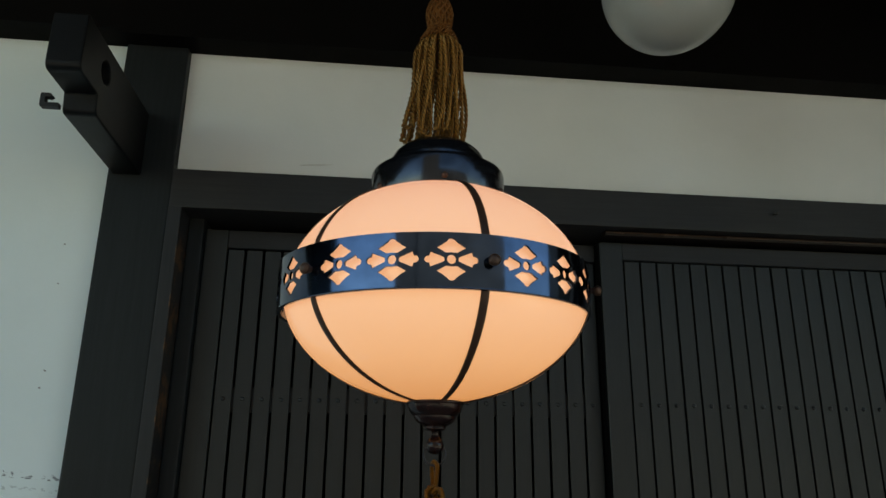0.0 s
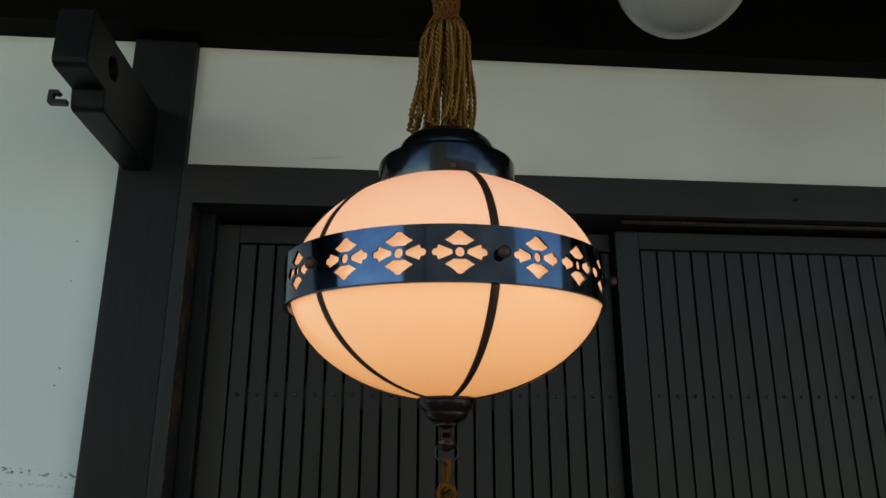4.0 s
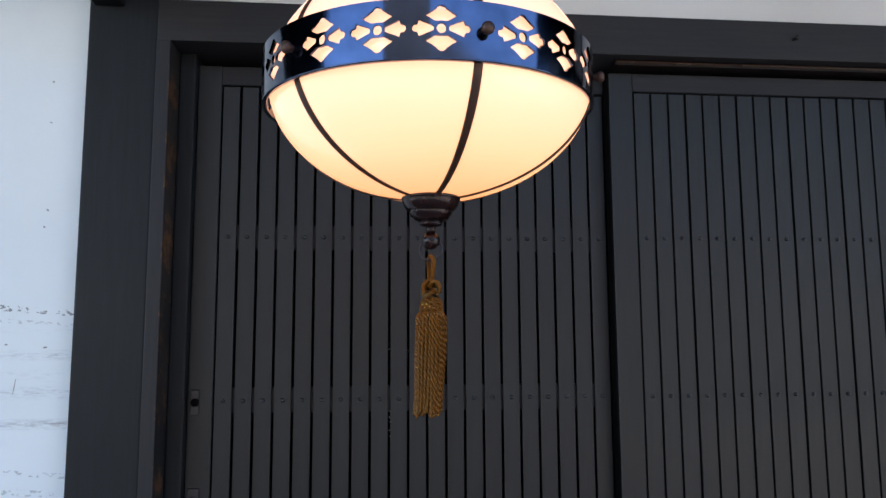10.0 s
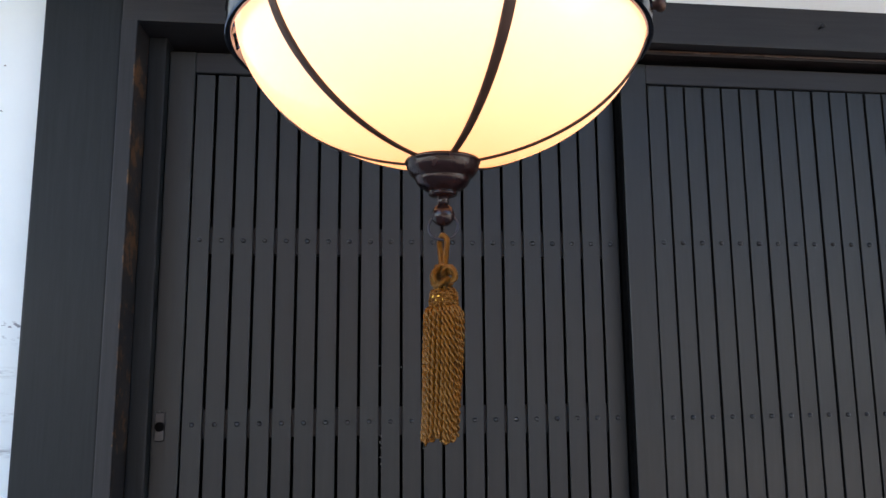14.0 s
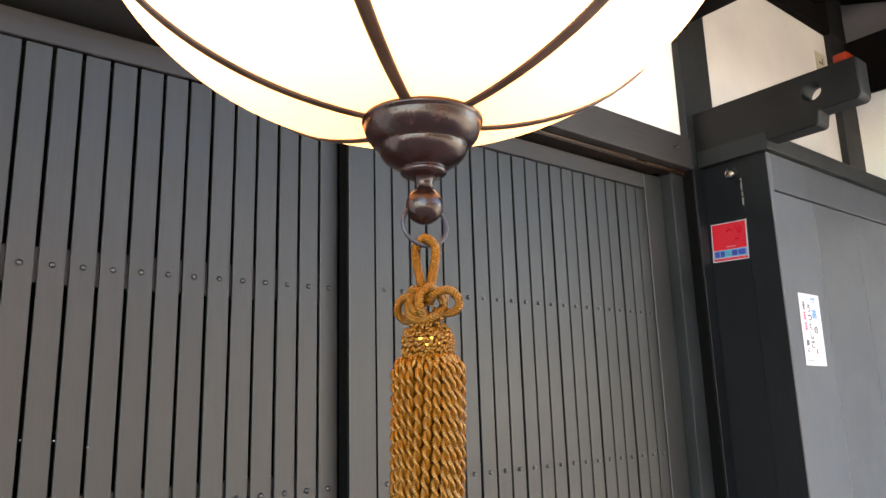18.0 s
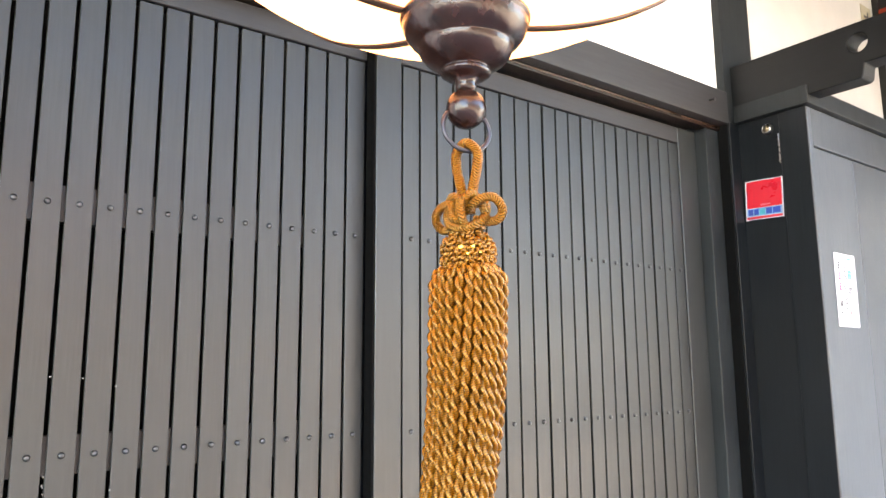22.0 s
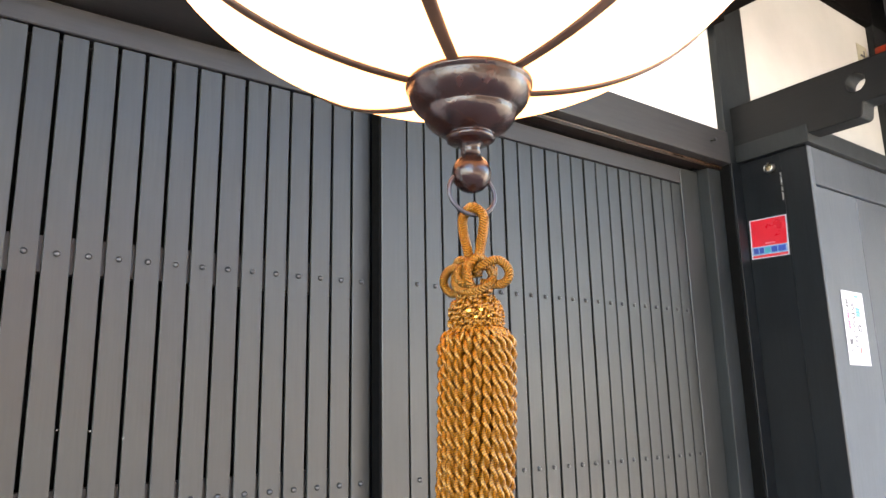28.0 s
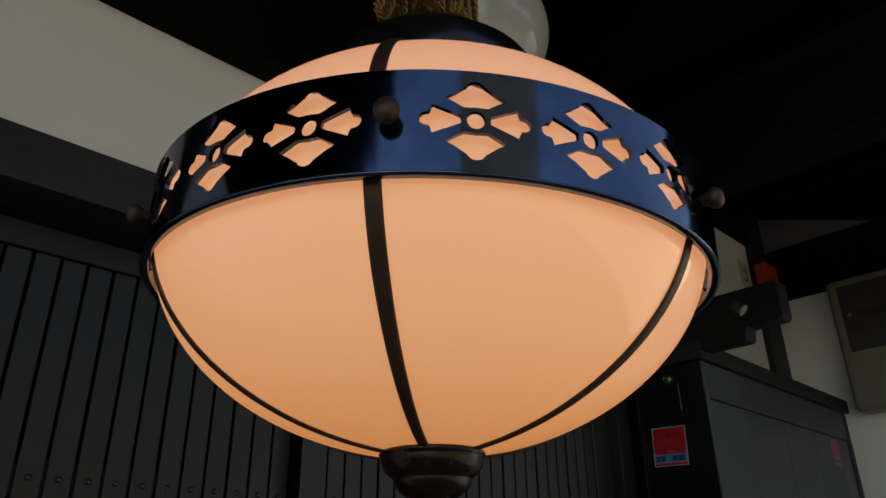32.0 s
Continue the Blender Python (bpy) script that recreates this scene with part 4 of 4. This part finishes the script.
# ---------------------------------------------------------------- upper tassel round the hanging cord
top = thing("tassel", "faded gold-brown cord tassel above the lamp", "tassel", (LAMP[0], LAMP[1], 1.815), "tassels of the lamp")
rg = random.Random(9)
for ring, num, scale in ((0, 16, 1.0), (1, 9, 0.58)):
    for i in range(num):
        f = 2 * math.pi * i / num + rg.uniform(-0.06, 0.06)
        ln = 0.134 + rg.uniform(-0.018, 0.005)
        legs = []
        for leg in range(2):
            wob, ph = rg.uniform(0.08, 0.38), rg.uniform(0, 6.3)
            line = []
            for k in range(13):
                u = k / 12
                r = 0.014 + 0.0115 * min(1.0, u / 0.14) ** 0.6 + 0.0060 * max(0.0, u - 0.2) + (0.0060 * leg - 0.0034) * min(1.0, 2 * u) + 0.0027 * math.sin(6 * u + ph) * min(1.0, 2.5 * u)
                g = f + 0.11 * (leg - 0.5) + wob * math.sin(3.1 * u + ph) * u
                line.append(Vector((r * scale * math.cos(g) - 0.006 * u * u, r * scale * math.sin(g), -ln * u)))
            legs.append(line)
        foot = (legs[0][-1] + legs[1][-1]) / 2 - Vector((0, 0, 0.0024))
        part("cord", rope(legs[0] + [foot] + legs[1][::-1], 0.00232 * (1 + rg.uniform(-0.08, 0.08)), None, 0.0122, 13), M_OLDGOLD, top, "", True)
bm = bmesh.new()
for row, (r, z) in enumerate(((0.0190, -0.002), (0.0165, 0.003), (0.0140, 0.007), (0.0122, 0.011))):
    rope([(r * math.cos(2 * math.pi * i / 36), r * math.sin(2 * math.pi * i / 36), z) for i in range(37)], 0.0030, bm, 0.009)
part("neck_binding", bm, M_OLDKNOT, top, "", True)
# the knot is wound from slanting turns of cord
bm = lathe([(0.0, 0.010), (0.0090, 0.012), (0.0112, 0.018), (0.0130, 0.027), (0.0135, 0.035), (0.0120, 0.044), (0.0085, 0.051), (0.0040, 0.055), (0.0, 0.056)], 28)
knot = part("knot", bm, M_OLDKNOT, top, "wrapped brown cord knot", True)
for i in range(28):
    pts = []
    for k in range(15):
        u = k / 14
        z = 0.012 + 0.042 * u
        r = 0.0048 + 0.0098 * math.sin(math.pi * min(1, max(0, 0.16 + 0.78 * u))) ** 0.8
        g = 2 * math.pi * (i // 2) / 14 + (1.5 if i % 2 else -1.5) * u
        r += 0.0003 * math.sin(9 * u + 3.1 * (i % 2))
        pts.append((r * math.cos(g), r * math.sin(g), z))
    part("turn", sweep(pts, 0.0015, None, 6), M_OLDKNOT, knot, "", True)

# ---------------------------------------------------------------- glass globe under the eaves
globe = thing("globe_lamp", "unlit white opal glass globe lamp under the eaves", "lamp", (-0.072, -0.457, 2.209))
bm = bmesh.new()
bmesh.ops.create_uvsphere(bm, u_segments=64, v_segments=40, radius=0.1225)
part("globe", bm, M_OPAL, globe, "glossy white opal glass", True)
part("gallery", lathe([(0.0, 0.165), (0.05, 0.165), (0.056, 0.155), (0.056, 0.112), (0.052, 0.104)], 40), M_BLACKMETAL, globe, "", True)
part("stem", lathe([(0.010, 0.16), (0.010, 0.57)], 16), M_BLACKMETAL, globe, "", True)

# ---------------------------------------------------------------- stickers, notice and small fittings on the cabinet
def security_sticker(label, m, w, h):
    """A red and pale blue adhesive sign; x across, z up, facing -y."""
    st = thing("sticker", label, "sticker", (0, 0, 0), "security stickers")
    st.matrix_world = m
    def patch(name, x0, x1, z0, z1, y, mat, bevel=0.0):
        return part(name, box_bm(x0 * w, x1 * w, y - 0.0004, y, z0 * h, z1 * h, 0), mat, st)
    patch("backing", 0, 1, 0, 1, 0, M_WHITEFILM)
    patch("red_field", 0.035, 0.965, 0.30, 0.975, -0.0005, M_RED)
    patch("blue_strip", 0.03, 0.97, 0.09, 0.29, -0.0005, M_BLUEPALE)
    patch("red_strip", 0.03, 0.97, 0.02, 0.08, -0.0005, M_RED)
    for x0, x1, mat in ((0.07, 0.20, M_BLUE), (0.225, 0.345, M_BLUE), (0.37, 0.52, M_TEAL), (0.545, 0.70, M_BLUE), (0.725, 0.92, M_BLUE)):
        patch("mark", x0, x1, 0.12, 0.265, -0.0010, mat)
    patch("mark", 0.40, 0.66, 0.345, 0.385, -0.0010, M_REDDARK)
    return st


# on the cabinet's narrow side, which faces the doors
side = Matrix.Translation((1.0002, -0.066, 1.620)) @ Matrix.Rotation(radians(-90), 4, "Z") @ Matrix.Rotation(radians(2), 4, "Y")
security_sticker("red security sticker with pale blue strip on the cabinet side", side, 0.100, 0.102)
security_sticker("small red security sticker on the cabinet front", Matrix.Translation((1.853, -0.2382, 1.682)), 0.060, 0.088)

note = thing("notice", "white handwritten paper notice taped to the cabinet boards", "notice", (0, 0, 0))
note.matrix_world = Matrix.Translation((1.074, -0.2385, 1.344)) @ Matrix.Rotation(radians(1.0), 4, "Y")
part("paper", box_bm(0, 0.108, -0.0008, 0, 0, 0.180, 0), M_PAPER, note)
rg = random.Random(21)


def stroke(x0, x1, z0, z1, mat, name="ink_stroke"):
    part(name, box_bm(x0, x1, -0.0013, -0.0010, z0, z1, 0), mat, note)


def letters(text, x, z, size, mat, lead):
    """A column of handwriting, one sign under another."""
    for i, ch in enumerate(text):
        cu = bpy.data.curves.new("sign", "FONT")
        cu.body = ch
        cu.size = size
        cu.align_x = "CENTER"
        cu.extrude = 0.0001
        cu.offset = 0.0007  # a thick felt pen
        ob = new("written_sign", cu)
        ob.parent = note
        ob.matrix_basis = Matrix.Translation((x, -0.0011, z - lead * i)) @ Matrix.Rotation(radians(90), 4, "X")
        cu.materials.append(mat)


letters("うつくしさ", 0.047, 0.135, 0.022, M_INK, 0.0225)
letters("至高", 0.073, 0.150, 0.026, M_INKBLUE, 0.030)
letters("の", 0.073, 0.082, 0.022, M_INK, 0.02)
for i in range(3):
    z = 0.155 - 0.026 * i
    for k in range(3):
        stroke(0.014 + rg.uniform(0, 0.003), 0.029 - rg.uniform(0, 0.004), z - 0.007 * k, z - 0.007 * k + 0.0034, M_INK if i == 0 else M_INKPINK)
    stroke(0.0198, 0.0232, z - 0.018, z + 0.003, M_INK if i == 0 else M_INKPINK)
letters("高い", 0.0215, 0.050, 0.016, M_INK, 0.018)
stroke(0.012, 0.020, 0.011, 0.013, M_INK)
stroke(0.024, 0.032, 0.010, 0.012, M_INK)
stroke(0.036, 0.042, 0.012, 0.014, M_INK)
stroke(0.062, 0.068, 0.030, 0.042, M_INKRED)

sensor = thing("door_sensor", "small round chrome fitting on the cabinet side", "fitting", (1.0005, -0.142, 1.846))
for name, prof, mat in (("bezel", [(0.0085, 0.010), (0.0092, 0.012), (0.0108, 0.0118), (0.0125, 0.009), (0.0140, 0.004), (0.0145, 0.0)], M_CHROME),
                        ("barrel", [(0.0, 0.0105), (0.0035, 0.0105), (0.0042, 0.0095), (0.0060, 0.0090), (0.0084, 0.0088), (0.0086, 0.002)], M_BRASS)):
    bm = lathe(prof, 28)
    bmesh.ops.rotate(bm, verts=bm.verts, matrix=Matrix.Rotation(radians(-90), 3, "Y"))
    part(name, bm, mat, sensor, "", True)
tagged(link_mesh("edge_strip", box_bm(0.9985, 1.0008, -0.169, -0.1655, 1.752, 1.828, 0.0005), M_CHROME), "thin chrome strip on the cabinet side", "strip")

# orange fitting and paper tag by the corner post
ob = thing("hydrant_sign", "orange plastic sign bracket on the corner post", "sign", (0, 0, 0))
part("board", box_bm(1.965, 2.07, -0.115, -0.064, 2.40, 2.50, 0.010, 2), M_ORANGE, ob)
part("arm", box_bm(2.02, 2.06, -0.070, -0.058, 2.43, 2.47, 0.003), M_BLACKMETAL, ob)
ob = thing("paper_tag", "cream paper tag with two dark marks on the plaster", "tag", (0, 0, 0))
part("card", box_bm(1.890, 1.965, -0.0385, -0.0366, 2.40, 2.51, 0), M_CARD, ob)
for z in (2.425, 2.465):
    part("mark", box_bm(1.91, 1.945, -0.0395, -0.0387, z, z + 0.008, 0), M_INK, ob)
    part("mark", box_bm(1.937, 1.945, -0.0395, -0.0387, z, z + 0.025, 0), M_INK, ob)

# beige case on the side wall with a dark window
ob = thing("wall_case", "olive-beige rounded wall case with a dark slotted window", "wall case", (0, 0, 0))
part("body", box_bm(2.02, 2.129, -0.95, -0.287, 1.875, 2.365, 0.035, 5), M_CASE, ob, "", True)
part("window", box_bm(2.0165, 2.0215, -0.90, -0.325, 2.085, 2.335, 0.002), M_DARKBOX, ob, "dark recessed window")
part("slot", box_bm(2.012, 2.017, -0.86, -0.37, 2.205, 2.232, 0.002), M_BLACKMETAL, ob)
part("knob", box_bm(2.010, 2.0162, -0.357, -0.343, 2.213, 2.226, 0.003, 2), M_CHROME, ob)

# rub marks on the white plaster and specks of old paint on the first door
M_SCUFF = plain("rub_mark", (0.24, 0.235, 0.23), 0.8, 0.0, 0.3, 90.0, 0.0)
M_SPECK = plain("paint_speck", (0.16, 0.15, 0.14), 0.6, 0.0, 0.3, 90.0, 0.0)
rg = random.Random(4)


def fleck(name, x, z, w, h, y, mat, label, tilt=0.0):
    """A thin uneven blot lying on an upright surface."""
    bm = bmesh.new()
    k = 9
    rim = [(rg.uniform(0.6, 1.0) * w / 2 * math.cos(2 * math.pi * i / k), rg.uniform(0.6, 1.0) * h / 2 * math.sin(2 * math.pi * i / k)) for i in range(k)]
    a = [bm.verts.new((u, 0, v)) for u, v in rim]
    b = [bm.verts.new((u * 0.8, -0.0004, v * 0.8)) for u, v in rim]
    bm.faces.new(b)
    for i in range(k):
        j = (i + 1) % k
        bm.faces.new((a[i], a[j], b[j], b[i]))
    ob = link_mesh(name, bm, mat)
    ob.matrix_world = Matrix.Translation((x, y, z)) @ Matrix.Rotation(radians(tilt), 4, "Y")
    return tagged(ob, label, "mark", name + "s", "structure")


for x, z, w, h, tilt in ((-1.236, 1.528, 0.007, 0.004, 20), (-1.241, 1.494, 0.006, 0.004, 0), (-1.239, 1.791, 0.005, 0.004, 0), (-1.239, 1.706, 0.006, 0.003, 30), (-1.2785, 1.184, 0.0022, 0.034, 8), (-1.298, 1.264, 0.008, 0.004, 10), (-1.226, 1.258, 0.009, 0.004, -8)):
    fleck("scuff", x, z, w, h, -0.0301, M_SCUFF, "small grey scuff on the white plaster", tilt)
for x, z in ((-0.477, 1.235), (-0.477, 1.096), (-0.559, 1.249), (-0.519, 1.246)):
    fleck("speck", x, z, 0.004, 0.003, 0.0270, M_SPECK, "pale speck on the dark door slat")
for x, z, w, h, tilt in ((-0.557, 1.120, 0.006, 0.003, 25), (-0.558, 1.108, 0.003, 0.007, -20), (-0.556, 1.098, 0.005, 0.003, 10), (-0.558, 1.081, 0.006, 0.003, -30), (-0.557, 1.069, 0.003, 0.006, 15), (-0.555, 1.057, 0.005, 0.003, 35), (-0.595, 1.112, 0.003, 0.008, 10)):
    fleck("shred", x, z, w, h, 0.0330, M_SPECK, "pale shred caught between the door slats", tilt)
M_SMUDGE = plain("grey_smudge", (0.56, 0.555, 0.53), 0.85, 0.0, 0.2, 60.0, 0.0)
fleck("scuff", -0.732, 1.997, 0.085, 0.006, -0.0361, M_SMUDGE, "long grey smudge low on the plaster band", -5)

# short pale strip painting a glint on the boards of the eaves
ob = link_mesh("eaves_glint", box_bm(-0.036, 0.036, -0.006, 0.006, 0.0, 0.003, 0.0008), M_WHITEFILM)
ob.matrix_world = Matrix.Translation((1.285, -0.648, 2.7765)) @ Matrix.Rotation(math.atan2(0.052, 0.047), 4, "Z")
tagged(ob, "short pale strip standing in for a glint on the dark eaves boards", "strip")
